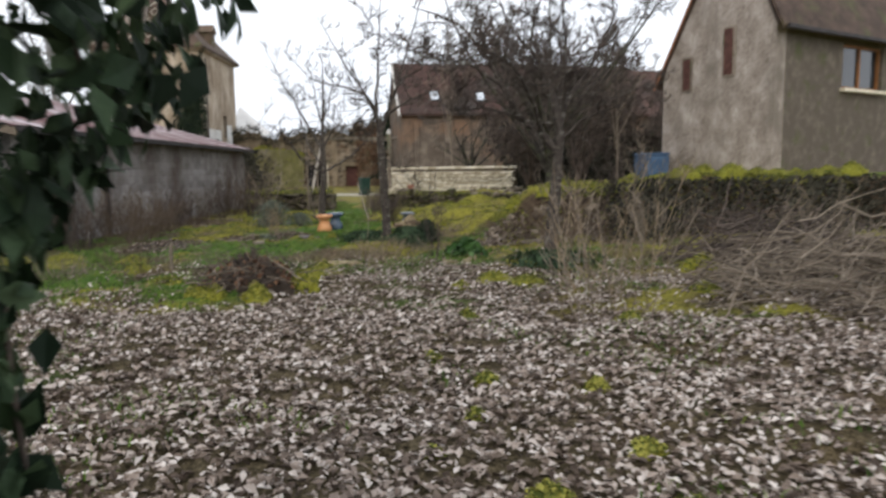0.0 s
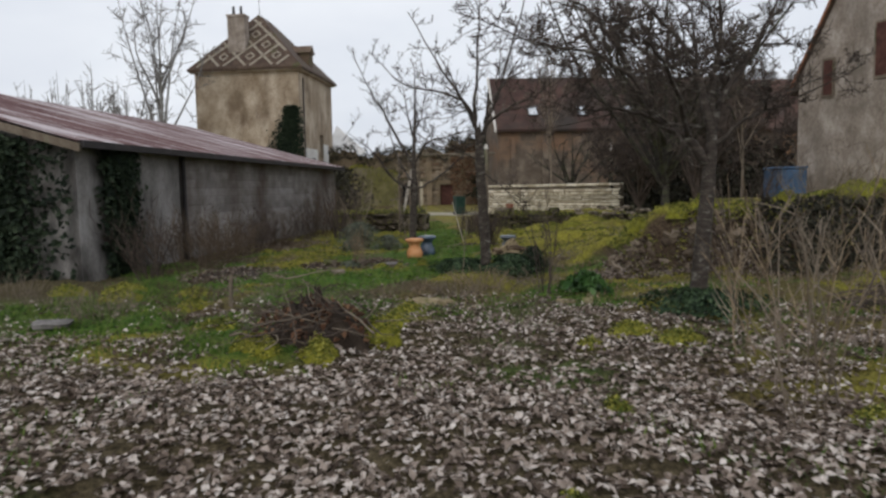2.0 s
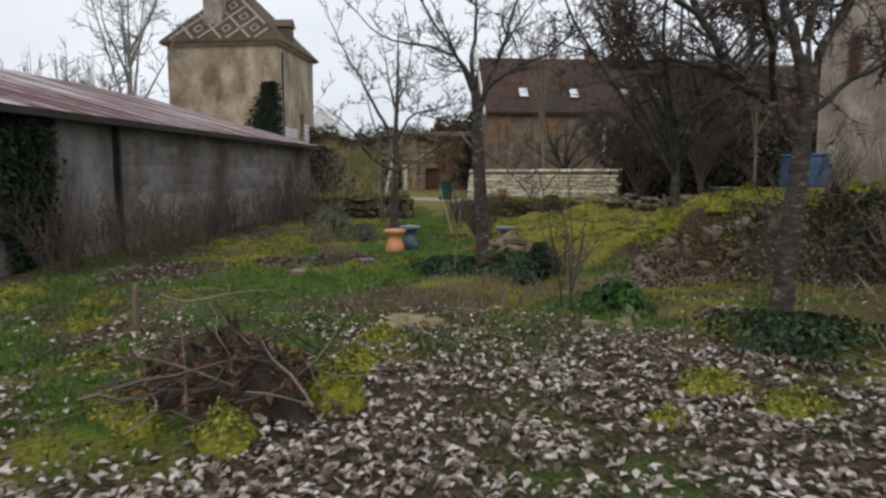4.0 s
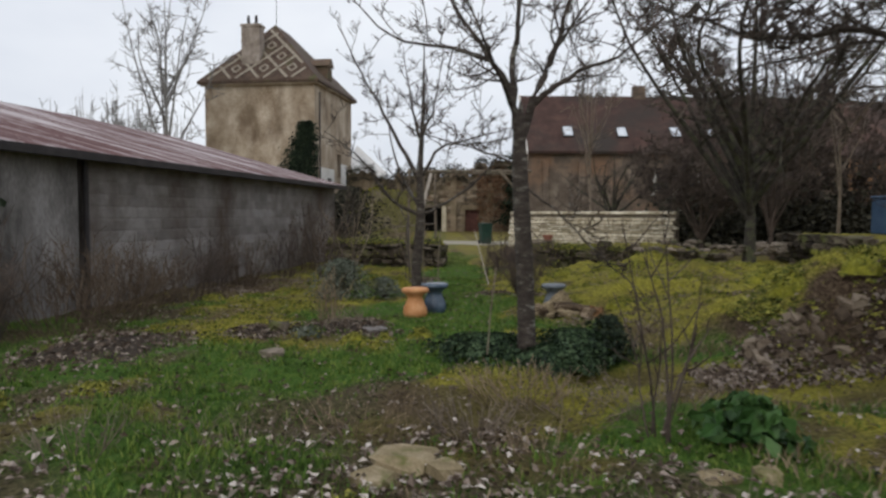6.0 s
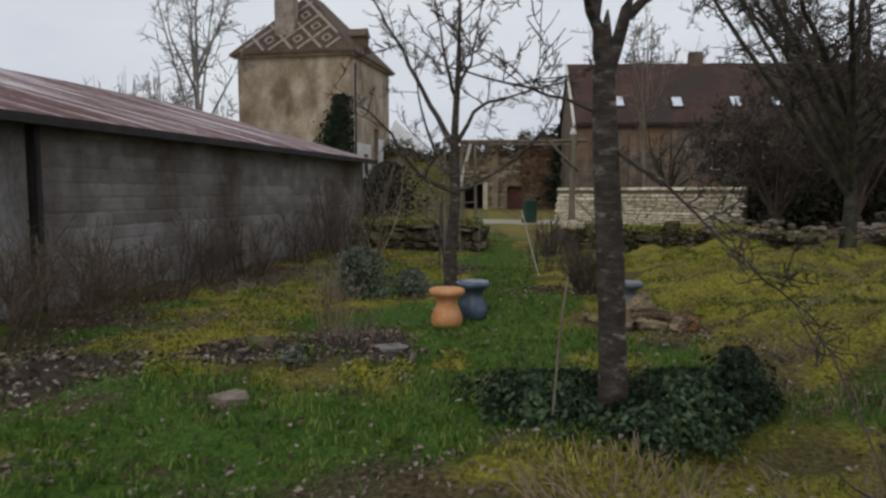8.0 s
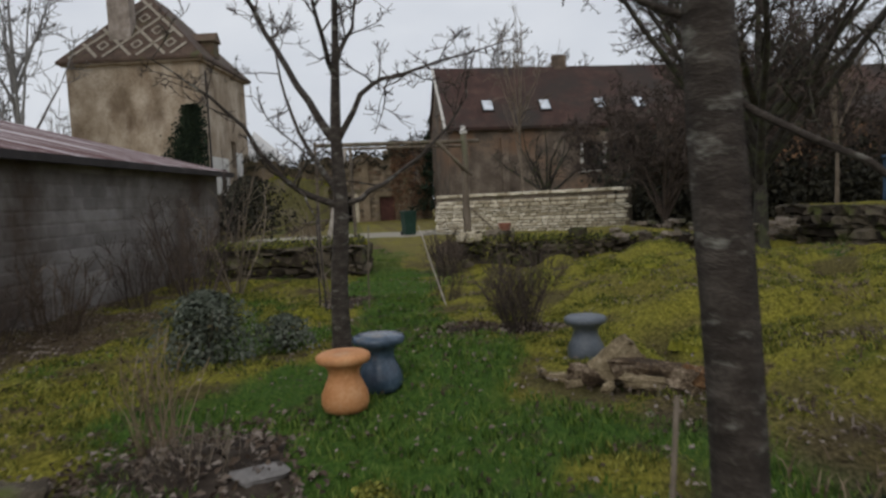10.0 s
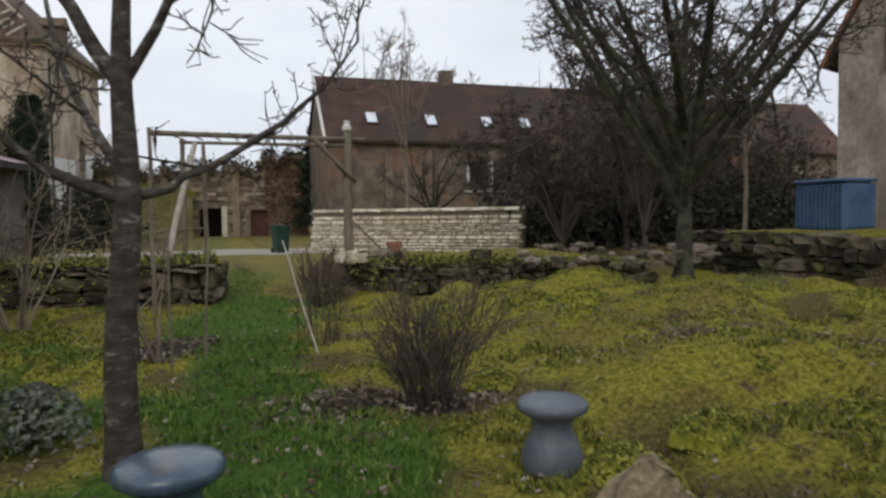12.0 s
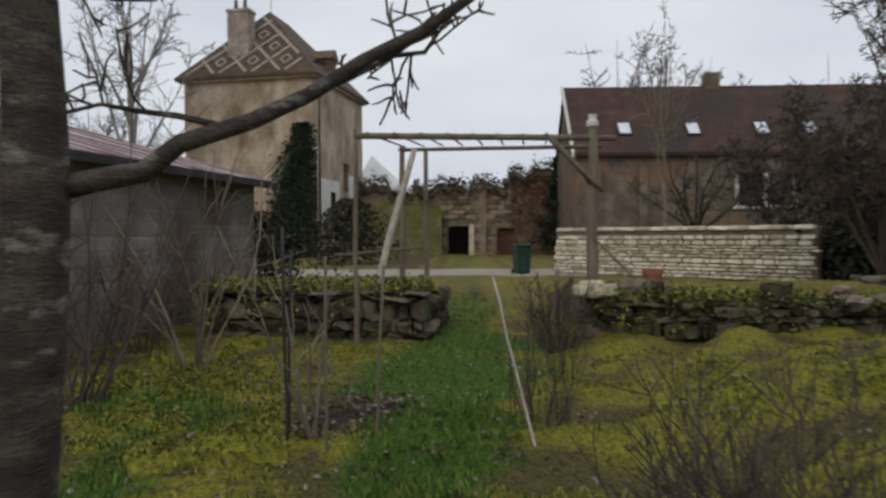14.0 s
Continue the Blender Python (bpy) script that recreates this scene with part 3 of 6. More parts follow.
part("drain_pipe", lathe([(0.045, 0), (0.045, 2.3)], 10), GUTTER, SHED, "dark drain pipe").location = (3.62, -0.06, 0)


def corrugated(length, x_over, run, z_low, z_high, y_low, y_high, wave=0.075, amp=0.018):
    n = int((length + 2 * x_over) / wave * 4)
    vs, fs = [], []
    rows = 5
    for k in range(rows):
        f = k / (rows - 1)
        for i in range(n + 1):
            x = -x_over + i * wave / 4
            vs.append((x, y_low + (y_high - y_low) * f, z_low + (z_high - z_low) * f + amp * math.sin(i * math.pi / 2) + 0.012 * math.sin(x * 0.9 + 4 * f)))
    for k in range(rows - 1):
        fs += [(k * (n + 1) + i, k * (n + 1) + i + 1, (k + 1) * (n + 1) + i + 1, (k + 1) * (n + 1) + i) for i in range(n)]
    return vs, fs


slope = (R_S - E_S) / (W_S / 2)
part("roof", corrugated(L_S, 0.3, W_S, E_S + 0.06 - 0.3 * slope, R_S + 0.06, -0.3, W_S / 2), TIN, SHED, "rusty red corrugated roof slope")
part("roof", corrugated(L_S, 0.3, W_S, R_S + 0.06, E_S + 0.06 - 0.3 * slope, W_S / 2, W_S + 0.3), TIN, SHED)
part("gutter", box(L_S + 0.5, 0.13, 0.12, (L_S / 2, -0.3, E_S - 0.13)), GUTTER, SHED, "dark eaves gutter")
verge = prism([(-0.3, E_S - 0.12 - 0.3 * slope), (W_S / 2, R_S - 0.1), (W_S / 2, R_S + 0.03), (-0.3, E_S + 0.02 - 0.3 * slope)], -0.04, 0)
part("verge_board", moved(verge, Matrix(((0, 1, 0, -0.26), (1, 0, 0, 0), (0, 0, 1, 0), (0, 0, 0, 1)))), WOOD, SHED, "weathered grey verge board")

# tower house: own x to the right along its front, own y away
TOWER = thing("tower_house", "tall square lime-rendered house with patterned tile roof", "house", (-17.15, 62.4, 0), -10)
W_T, D_T, E_T, R_T = 9.0, 9.8, 11.65, 17.0
part("wall", wall_with_holes(0, W_T, -0.2, E_T, 0.3, 0.6, []), LIME, TOWER)
part("wall", moved(wall_with_holes(0, D_T - 0.6, -0.2, E_T, 0.3, 0.6, [(5, 6.2, 4.6, 6.6)]), pose(W_T, 0.6, 0, 0, 0, 90)), LIME, TOWER)
part("wall", moved(wall_with_holes(0, D_T - 0.6, -0.2, E_T, -0.3, 0.6, []), pose(0, 0.6, 0, 0, 0, 90)), LIME, TOWER)
part("wall", box(W_T - 1.2, 0.6, E_T + 0.2, (W_T / 2, D_T - 0.3, -0.2)), LIME, TOWER)


def hip_roof(w, d, z0, z1, over, inset):
    c = [(-over, -over, z0), (w + over, -over, z0), (w + over, d + over, z0), (-over, d + over, z0), (w / 2, inset, z1), (w / 2, d - inset, z1)]
    lo = [(x, y, z - 0.18) for x, y, z in c[:4]]
    return c + lo, [(0, 1, 4), (1, 2, 5, 4), (2, 3, 5), (3, 0, 4, 5), (0, 6, 7, 1), (1, 7, 8, 2), (2, 8, 9, 3), (3, 9, 6, 0), (9, 8, 7, 6)]


part("roof", hip_roof(W_T, D_T, E_T + 0.15, R_T, 0.45, 3.4), ROOF_BROWN, TOWER, "dark brown hipped tile roof")


# ---- stones, shared by walls and heaps ----
def stone_mesh(name, seed, material, jag=0.16, sx=1.0, sy=1.0, sz=1.0):
    rng = random.Random(seed)
    bm = bmesh.new()
    bmesh.ops.create_cube(bm, size=1)
    bmesh.ops.bevel(bm, geom=bm.edges[:], offset=0.16, segments=1, affect="EDGES")
    for v in bm.verts:
        v.co += Vector((rng.gauss(0, jag * 0.4), rng.gauss(0, jag * 0.4), rng.gauss(0, jag * 0.35)))
        v.co = Vector((v.co.x * sx, v.co.y * sy, v.co.z * sz))
    me = bpy.data.meshes.new(name)
    bm.to_mesh(me)
    bm.free()
    me.materials.append(material)
    return me


def piece(name, me, parent, at, size, rot=(0, 0, 0)):
    ob = new(name, me)
    ob.parent = parent
    ob.location, ob.scale, ob.rotation_euler = at, size, rot
    return ob


def lay_stones(parent, length, height, depth, w, h, meshes, seed, rough=0.3, name="stone", both=False, y_front=0.0, gap=0.012):
    """Courses of stones on a wall's front; height may be a function of x."""
    rng = random.Random(seed)
    z = 0.0
    hf = height if callable(height) else (lambda x: height)
    while z < max(hf(length * k / 10) for k in range(11)):
        ch = h * rng.uniform(1 - rough, 1 + rough)
        x = -rng.random() * w * 0.5
        while x < length:
            cw = w * rng.uniform(1 - rough * 1.3, 1 + rough * 1.6)
            cx = x + cw / 2
            if z + ch * 0.55 < hf(min(max(cx, 0), length)) and 0 <= cx <= length:
                piece(name, rng.choice(meshes), parent, (cx, y_front + depth / 2 + rng.gauss(0, depth * 0.05 * rough * 3), z + ch / 2),
                      (cw - gap, depth, ch - gap), (rng.gauss(0, 0.05 * rough), rng.gauss(0, 0.09 * rough), rng.gauss(0, 0.1 * rough)))
            x += cw
        z += ch


# ---- shed cladding: concrete blocks ----
BLOCK_ME = [stone_mesh("block", s, BLOCK, 0.0) for s in (1, 2)]
for me_ in BLOCK_ME:
    for v in me_.vertices:
        v.co = Vector((math.copysign(0.5, v.co.x) if abs(v.co.x) > 0.33 and abs(v.co.x) > 0.4 else v.co.x, v.co.y, v.co.z))

# ---- tower house details ----
part("chimney", merge(box(1.5, 0.95, 4.0, (3.55, 1.1, 12.3)), box(1.62, 1.07, 0.2, (3.55, 1.1, 16.2))), LIME_GREY, TOWER, "grey rendered chimney stack")
for px_ in (3.55, 4.2):
    pot_ = part("chimney_pot", lathe([(0.13, 0), (0.12, 0.3), (0.1, 0.75)], 10), GUTTER, TOWER, "thin dark chimney pot")
    pot_.location = (px_ - 0.35, 1.1, 16.4)
part("antenna", lathe([(0.025, 0), (0.025, 3.4)], 6), GUTTER, TOWER, "thin metal roof aerial").location = (W_T / 2, 3.6, 16.7)
part("eave_band", merge(box(W_T + 0.5, 0.3, 0.16, (W_T / 2, -0.15, E_T - 0.16)), box(0.3, D_T + 0.5, 0.16, (W_T + 0.15, D_T / 2, E_T - 0.16))), LIME, TOWER, "moulded eaves band")
# pale tile bands in a lattice on the front slope
fz0, fz1 = E_T + 0.15, R_T
up_v = Vector((0, 3.85, fz1 - fz0))
V_LEN = up_v.length
up_v.normalize()
nrm_v = Vector((1, 0, 0)).cross(up_v)
half_w = W_T / 2 + 0.45


def on_front(u, v):
    return Vector((W_T / 2 + u, -0.45, fz0)) + up_v * v + nrm_v * 0.02


def band_strip(a, b, wide=0.2):
    """A pale band of tiles between two (u, v) places on the front slope."""
    pa, pb = on_front(*a), on_front(*b)
    side = (pb - pa).normalized().cross(nrm_v) * wide / 2
    vs = [pa - side, pa + side, pb + side, pb - side]
    vs += [q + nrm_v * 0.03 for q in vs]
    part("tile_band", (vs, [(0, 1, 2, 3), (7, 6, 5, 4), (0, 4, 5, 1), (1, 5, 6, 2), (2, 6, 7, 3), (3, 7, 4, 0)]), ROOF_WHITE, TOWER, "pale glazed tile band")


def in_slope(u, v, m=0.25):
    return 0.15 < v < V_LEN and abs(u) < half_w * (1 - v / V_LEN) - m


for sgn in (-1, 1):
    for k in range(-4, 5):
        ins = [(k * 2.3 + 0.3 + sgn * s * 0.66, s * 0.75) for s in np.linspace(0.3, 9, 180)]
        ins = [p for p in ins if in_slope(*p)]
        if len(ins) > 12:
            band_strip(ins[0], ins[-1])
for cu, cv in ((0.3 + 1.15 * a, 1.31 * b + 1.31) for a in range(-4, 5) for b in range(0, 4) if (a + b) % 2 == 0):
    if in_slope(cu, cv, 0.8):
        for a, b in (((0, -0.42), (0.38, 0)), ((0.38, 0), (0, 0.42)), ((0, 0.42), (-0.38, 0)), ((-0.38, 0), (0, -0.42))):
            band_strip((cu + a[0], cv + a[1]), (cu + b[0], cv + b[1]), 0.12)
# dormer on the right-hand slope
part("dormer", merge(box(1.5, 1.1, 1.1, (W_T - 0.9, 4.2, 12.5)), moved(prism([(-0.75, 0), (0.75, 0), (0, 0.7)], -0.9, 0.9), pose(W_T - 0.9, 4.2, 13.6, 0, 0, 90))), ROOF_BROWN, TOWER, "small tiled roof dormer")
part("white_panel", box(0.03, 3.4, 3.0, (W_T + 0.016, 3.0, 2.2)), WHITE_PAINT, TOWER, "white painted patch of wall")
part("white_panel", box(0.03, 1.6, 2.4, (W_T + 0.016, 7.4, 3.4)), WHITE_PAINT, TOWER, "white painted patch of wall")
part("window", box(0.05, 0.9, 1.5, (W_T + 0.03, 3.4, 2.9)), GLASS, TOWER, "dark window in white wall")
part("window", box(0.06, 0.8, 1.4, (W_T - 0.3, 6.1, 4.9)), GLASS, TOWER)
part("drain_pipe", lathe([(0.06, 0), (0.06, 11)], 8), GUTTER, TOWER, "dark drain pipe").location = (W_T + 0.1, 0.9, 0)


def ivy_on_tower(rng):
    z = 8.6 * rng.random() ** 1.2
    wide = 1.75 * (1 - (z / 9.6) ** 2) + 0.15
    c = W_T - 1.5 + 0.1 * z
    x = c + rng.gauss(0, 0.5) * wide
    return (min(x, W_T + 0.25), -0.08 - rng.random() * 0.4 * (1 - z / 10), z), (0, -1, 0.3)


rng_i = random.Random(5)
ivy_ob = part("ivy", leaf_cloud(rng_i, 6500, ivy_on_tower, 0.2, 0.3), CONIFER)
ivy_ob.matrix_world = TOWER.matrix_world.copy()
tagged(ivy_ob, "dark ivy climbing the tower's corner", "ivy", kind="stuff")

# ---- barn ----
BARN = thing("barn", "long stone barn with brown tile roof and skylights", "barn", (7.8, 57.5, 0))
part("wall", wall_with_holes(0, 42, -0.3, 6.3, 0.3, 0.6, [(9.2, 12.6, 3.0, 4.9), (33.5, 35, 0, 2.6)]), BARN_WALL, BARN)
SWAP = Matrix(((0, 1, 0, 0), (1, 0, 0, 0), (0, 0, 1, 0), (0, 0, 0, 1)))
for gx_ in (0.3, 41.7):
    part("gable_wall", moved(prism([(0.6, -0.3), (8, -0.3), (8, 6.3), (4.2, 10.5), (0.6, 6.6)], -0.3, 0.3), Matrix.Translation((gx_, 0, 0)) @ SWAP), BARN_WALL, BARN)
part("roof", moved(prism([(-0.4, 6.1), (4.2, 10.8), (8.4, 6.4), (8.4, 6.2), (4.2, 10.58), (-0.36, 5.9)], -0.15, 22), SWAP), ROOF_RED, BARN, "red-brown tile roof")
part("roof", moved(prism([(-0.4, 5.9), (4.2, 10.5), (8.4, 6.2), (8.4, 6.0), (4.2, 10.28), (-0.36, 5.7)], 22, 42.2), SWAP), ROOF_RED, BARN, "red-brown tile roof")
part("verge", moved(prism([(-0.45, 6.12), (4.2, 10.9), (4.2, 10.62), (-0.4, 5.86)], -0.3, -0.15), SWAP), FRAME_WHITE, BARN, "pale verge of the barn roof")
rs = Vector((0, 4.6, 4.7)).normalized()
for sx_, sv_ in ((3.0, 0.32), (7.0, 0.31), (11.0, 0.31), (13.8, 0.31)):
    sk = part("skylight", merge(box(0.82, 1.15, 0.1, (0, 0, 0))), GUTTER, BARN, "roof skylight reflecting the sky")
    sk.matrix_local = Matrix.Translation(Vector((sx_, -0.4, 6.12)) + rs * 6.58 * sv_) @ pose(0, 0, 0, 45.6)
    gl = part("glazing", box(0.66, 0.98, 0.02, (0, 0, 0.1)), SKY_GLASS, sk)
for mx_ in (9.2, 10.9, 12.6):
    part("mullion", box(0.22, 0.3, 1.9, (mx_, 0.12, 3.0)), FRAME_WHITE, BARN, "pale stone window mullion")
part("window_sill", box(3.9, 0.35, 0.18, (10.9, 0.0, 2.84)), FRAME_WHITE, BARN, "pale window sill")
part("window_pane", box(3.3, 0.04, 1.9, (10.9, 0.42, 3.0)), GLASS, BARN)
part("door", box(1.5, 0.08, 2.6, (34.25, 0.4, 0)), DOOR_DARK, BARN)
part("chimney", box(0.9, 0.7, 1.6, (9.2, 4.3, 10.0)), BARN_WALL, BARN)
for bx_, bw_ in ((1.2, 0.4), (3.8, 0.5), (14.5, 0.5)):
    part("buttress", box(bw_, 0.25, 5.6, (bx_, -0.12, -0.2)), BARN_WALL, BARN)
part("brick_patch", box(9, 0.06, 3.6, (28, -0.03, 2.0)), surface("orange_brick", ramp3((0.2, 0.11, 0.06), (0.3, 0.17, 0.095), (0.38, 0.24, 0.14)), 2, 0.9, 0.3, 20), BARN, "orange brick part of wall")
# added unseen sheet in near-black, darkens the barn's inside like shade
part("inside_shade_sheet", box(40, 7, 0.05, (21, 4.2, 2.2)), VOID, BARN)

# ---- ruined building ----
RUIN = thing("ruined_building", "roofless ruined stone building overgrown with moss", "ruin", (-6.6, 66.7, 0))


rr_ = random.Random(8)
ruin_top = [5.0 + rr_.uniform(-0.5, 0.6) for _ in range(40)]
def ruin_line(x):
    return 4.9 + 1.1 * noise.noise(Vector((x * 0.5, 3.3, 0))) + 0.5 * noise.noise(Vector((x * 1.9, 7.3, 0))) + 0.25 * noise.noise(Vector((x * 6.1, 1.3, 0))) + (0.9 if x > 11 else 0)


outline = [(0, -0.2), (6.7, -0.2), (6.7, 2.05), (8.2, 2.05), (8.2, -0.2), (10.2, -0.2), (10.2, 1.95), (11.5, 1.95), (11.5, -0.2), (14.4, -0.2)]
outline += [(float(x), ruin_line(float(x))) for x in np.linspace(14.4, 0, 66)]
part("wall", prism(outline, 0.0, 0.6), RUIN_WALL, RUIN)
part("door", box(1.2, 0.08, 1.9, (10.85, 0.45, 0)), DOOR_RED, RUIN, "dark red plank door")
# added near-black panel, stands for the shade behind the doorway
part("doorway_shade_panel", box(3.4, 0.2, 2.4, (7.4, 2.4, 0)), VOID, RUIN)
part("jamb", box(0.35, 0.7, 2.2, (8.4, 0.2, 0)), WHITE_STONE, RUIN, "pale stone door jamb")
part("lintel", box(2.0, 0.7, 0.3, (7.45, 0.22, 2.07)), RUBBLE, RUIN, "stone lintel over a door")
part("back_wall", box(14.4, 0.5, 4.2, (7.2, 6.0, -0.2)), RUIN_WALL, RUIN)
part("vault", moved(prism([(0.3, -0.1), (6.3, -0.1), (6.3, 2.9), (5.0, 3.4), (2.5, 3.6), (0.3, 2.6)], -1.2, -0.01), Matrix()), surface("mossy_masonry", ramp3((0.08, 0.075, 0.03), (0.14, 0.13, 0.05), (0.22, 0.19, 0.09)), 1.2, 0.95, 0.5, 12, (0.2, 0.17, 0.12), 0.6), RUIN, "moss-covered stone vault")
for px_ in (1.8, 4.4, 9.2, 12.4):
    part("pier", box(0.5, 0.25, ruin_top[int(px_ * 2)] - 0.4, (px_, -0.1, 0)), RUIN_WALL, RUIN)


def ruin_growth(rng):
    x = rng.uniform(0, 14.4)
    z = 4.9 + 1.1 * noise.noise(Vector((x * 0.5, 3.3, 0))) + 0.5 * noise.noise(Vector((x * 1.9, 7.3, 0))) + (0.9 if x > 11 else 0) + abs(rng.gauss(0, 0.28)) + rng.choice((0, 0, -0.8))
    return (-6.6 + x, 66.6 - rng.random() * 0.5, z), (0, -0.5, 1)


tagged(part("wall_growth", leaf_cloud(random.Random(77), 2600, ruin_growth, 0.16), SCRUB), "dark growth along the ruin's top", "undergrowth", kind="stuff")


def vault_growth(rng):
    x, f = rng.uniform(0.2, 6.4), rng.random()
    top = 2.6 + 1.0 * (x - 0.3) / 2.2 if x < 2.5 else 3.6 - 0.7 * (x - 2.5) / 3.8
    return (-6.6 + x, 65.45 + 1.2 * f, top + abs(rng.gauss(0, 0.12)) - (rng.random() * 1.4 if f < 0.15 else 0)), (0, -0.6, 1)


tagged(part("vault_moss", leaf_cloud(random.Random(78), 2600, vault_growth, 0.13), MOSS), "moss and weeds over the stone vault", "moss", kind="stuff")


def gable_creeper(rng):
    return (rng.uniform(4.6, 7.9), 66.55 - rng.random() * 0.25, rng.random() ** 0.7 * 5.6), (0, -1, 0.1)


tagged(part("creeper", leaf_cloud(random.Random(79), 2600, gable_creeper, 0.12), LEAF_RUST), "dry rust-brown creeper on the ruin", "creeper", kind="stuff")
SHEDW = thing("white_roofed_shed", "low outbuilding with a pale sheet roof", "shed", (-6.2, 72.5, 0), -10)
part("wall", box(3.2, 3.2, 5.0, (0.5, 2.1, 0)), RUBBLE_DARK, SHEDW)
roof_c = [(-1.3, 0.3, 5.7), (2.4, 0.3, 5.1), (1.9, 3.6, 5.6), (-1.3, 4.2, 8.4)]
part("roof", (roof_c + [(x, y, z - 0.14) for x, y, z in roof_c], [(0, 1, 2, 3), (7, 6, 5, 4), (0, 4, 5, 1), (1, 5, 6, 2), (2, 6, 7, 3), (3, 7, 4, 0)]), WHITE_PAINT, SHEDW, "pale sheet roof")

# ---- white garden wall ----
ww_a, ww_b = Vector((4.85, 43.0, 0)), Vector((11.3, 36.9, 0))
WANG = math.degrees(math.atan2(ww_b.y - ww_a.y, ww_b.x - ww_a.x))
GWALL = thing("garden_wall", "pale limestone garden wall with flat coping", "garden wall", ww_a, WANG)
WLEN = (ww_b - ww_a).length
part("core", box(WLEN, 0.34, 1.85, (WLEN / 2, 0.05, -0.3)), RUBBLE, GWALL)

# ---- right-hand house ----
HOUSE = thing("stone_house", "tall stone farmhouse with rough rendered gable", "house", (14.8, 27.2, 0), math.degrees(math.atan2(-0.935, 0.355)))
part("gable_wall", prism([(0, -0.3), (5.0, -0.3), (5.0, 6.5), (3.1, 10.9), (0, 5.3)], 0, 0.6), LIME_GREY, HOUSE, "rough grey-pink rendered gable")
part("side_wall", moved(wall_with_holes(0.6, 16, -0.3, 6.5, 0.3, 0.6, [(4.4, 7.4, 4.45, 6.2)]), pose(5.0, 0, 0, 0, 0, 90)), RUBBLE, HOUSE, "rubble stone side wall")
part("roof", prism([(-0.35, 4.75), (3.1, 11.15), (5.4, 6.4), (5.35, 6.25), (3.1, 10.9), (-0.3, 4.7)], -0.15, 16), ROOF_BROWN, HOUSE)
part("verge", prism([(-0.38, 4.72), (3.1, 11.2), (3.1, 11.05), (-0.33, 4.66)], -0.2, -0.15), ORANGE_TILE, HOUSE, "orange tile verge")
part("gutter", moved(box(16, 0.14, 0.13, (8, -0.45, 6.3)), pose(5.0, 0, 0, 0, 0, 90)), GUTTER, HOUSE)
for wx_, wz_, ww_, wh_ in ((1.2, 4.55, 0.32, 1.2), (3.1, 4.95, 0.38, 1.7)):
    win = part("slit_window", box(ww_ + 0.16, 0.08, wh_ + 0.16, (wx_, -0.012, wz_ - 0.08)), RUBBLE, HOUSE, "narrow shuttered gable window")
    part("shutter", box(ww_, 0.06, wh_, (wx_, -0.045, wz_)), DOOR_RED, win, "dull red shutter")
part("sill", moved(box(3.3, 0.3, 0.12, (5.9, -0.08, 4.33)), pose(5.0, 0, 0, 0, 0, 90)), WHITE_STONE, HOUSE)
wf = part("window_frame", moved(merge(*[box(0.1, 0.1, 1.75, (x, 0.2, 4.45)) for x in (4.45, 5.9, 7.35)], *[box(2.8, 0.08, 0.1, (5.9, 0.2, z)) for z in (4.46, 6.09)]), pose(5.0, 0, 0, 0, 0, 90)), FRAME_WOOD, HOUSE, "orange-brown wooden window frame")
part("pane", moved(box(2.9, 0.02, 1.7, (5.9, 0.24, 4.47)), pose(5.0, 0, 0, 0, 0, 90)), GLASS, wf)

# ---- pergola ----
PERG = thing("pergola", "weathered wooden pole pergola with notched beam", "pergola")


def pole(name, a, b, r0, r1, material, parent, label="", n=9):
    st = Sticks()
    a, b = Vector(a), Vector(b)
    rng = random.Random(int(a.x * 100 + b.y * 10))
    pts = [a.lerp(b, k / 5) + (Vector((rng.gauss(0, 0.006), rng.gauss(0, 0.006), 0)) if 0 < k < 5 else Vector()) for k in range(6)]
    st.tube(pts, [r0 + (r1 - r0) * k / 5 for k in range(6)], n)
    return part(name, st.data(), material, parent, label, True)


pole("post", (3.12, 26.68, 0.45), (3.12, 26.68, 2.9), 0.085, 0.065, WOOD, PERG)
cap_ = part("post_cap", lathe([(0.08, 0), (0.085, 0.06), (0.05, 0.1), (0.06, 0.16), (0.0, 0.17)], 10), FRAME_WHITE, PERG, "whitish cap on a post")
cap_.location = (3.12, 26.68, 2.87)
pole("post", (0.02, 25.75, 0.0), (0.02, 25.75, 2.72), 0.036, 0.028, WOOD, PERG)
pole("post", (0.4, 28.0, 0.0), (0.4, 28.0, 2.8), 0.05, 0.04, WOOD, PERG)
pole("post", (0.75, 28.3, 0.0), (0.75, 28.3, 2.75), 0.045, 0.035, WOOD, PERG)
pole("leaning_post", (0.12, 26.6, 0.55), (0.62, 27.6, 2.7), 0.055, 0.045, WOOD_PALE, PERG, "pale leaning pole")
pole("beam", (0.0, 25.75, 2.64), (3.45, 26.78, 2.72), 0.042, 0.042, WOOD, PERG)
pole("beam", (0.35, 28.0, 2.74), (3.3, 27.0, 2.64), 0.03, 0.03, WOOD, PERG)
for k in range(9):
    f = 0.05 + k * 0.1
    pole("rung", (0.0 + 3.3 * f, 25.7 + 1.0 * f, 2.67 + 0.09 * f), (0.3 + 3.0 * f, 28.0 - 0.95 * f, 2.78 - 0.08 * f), 0.014, 0.012, WOOD, PERG)
pole("brace", (2.45, 26.45, 2.74), (3.25, 26.6, 1.98), 0.035, 0.03, WOOD, PERG, "diagonal brace pole")
pole("brace", (2.55, 26.5, 2.7), (3.12, 26.66, 2.05), 0.028, 0.026, WOOD, PERG)
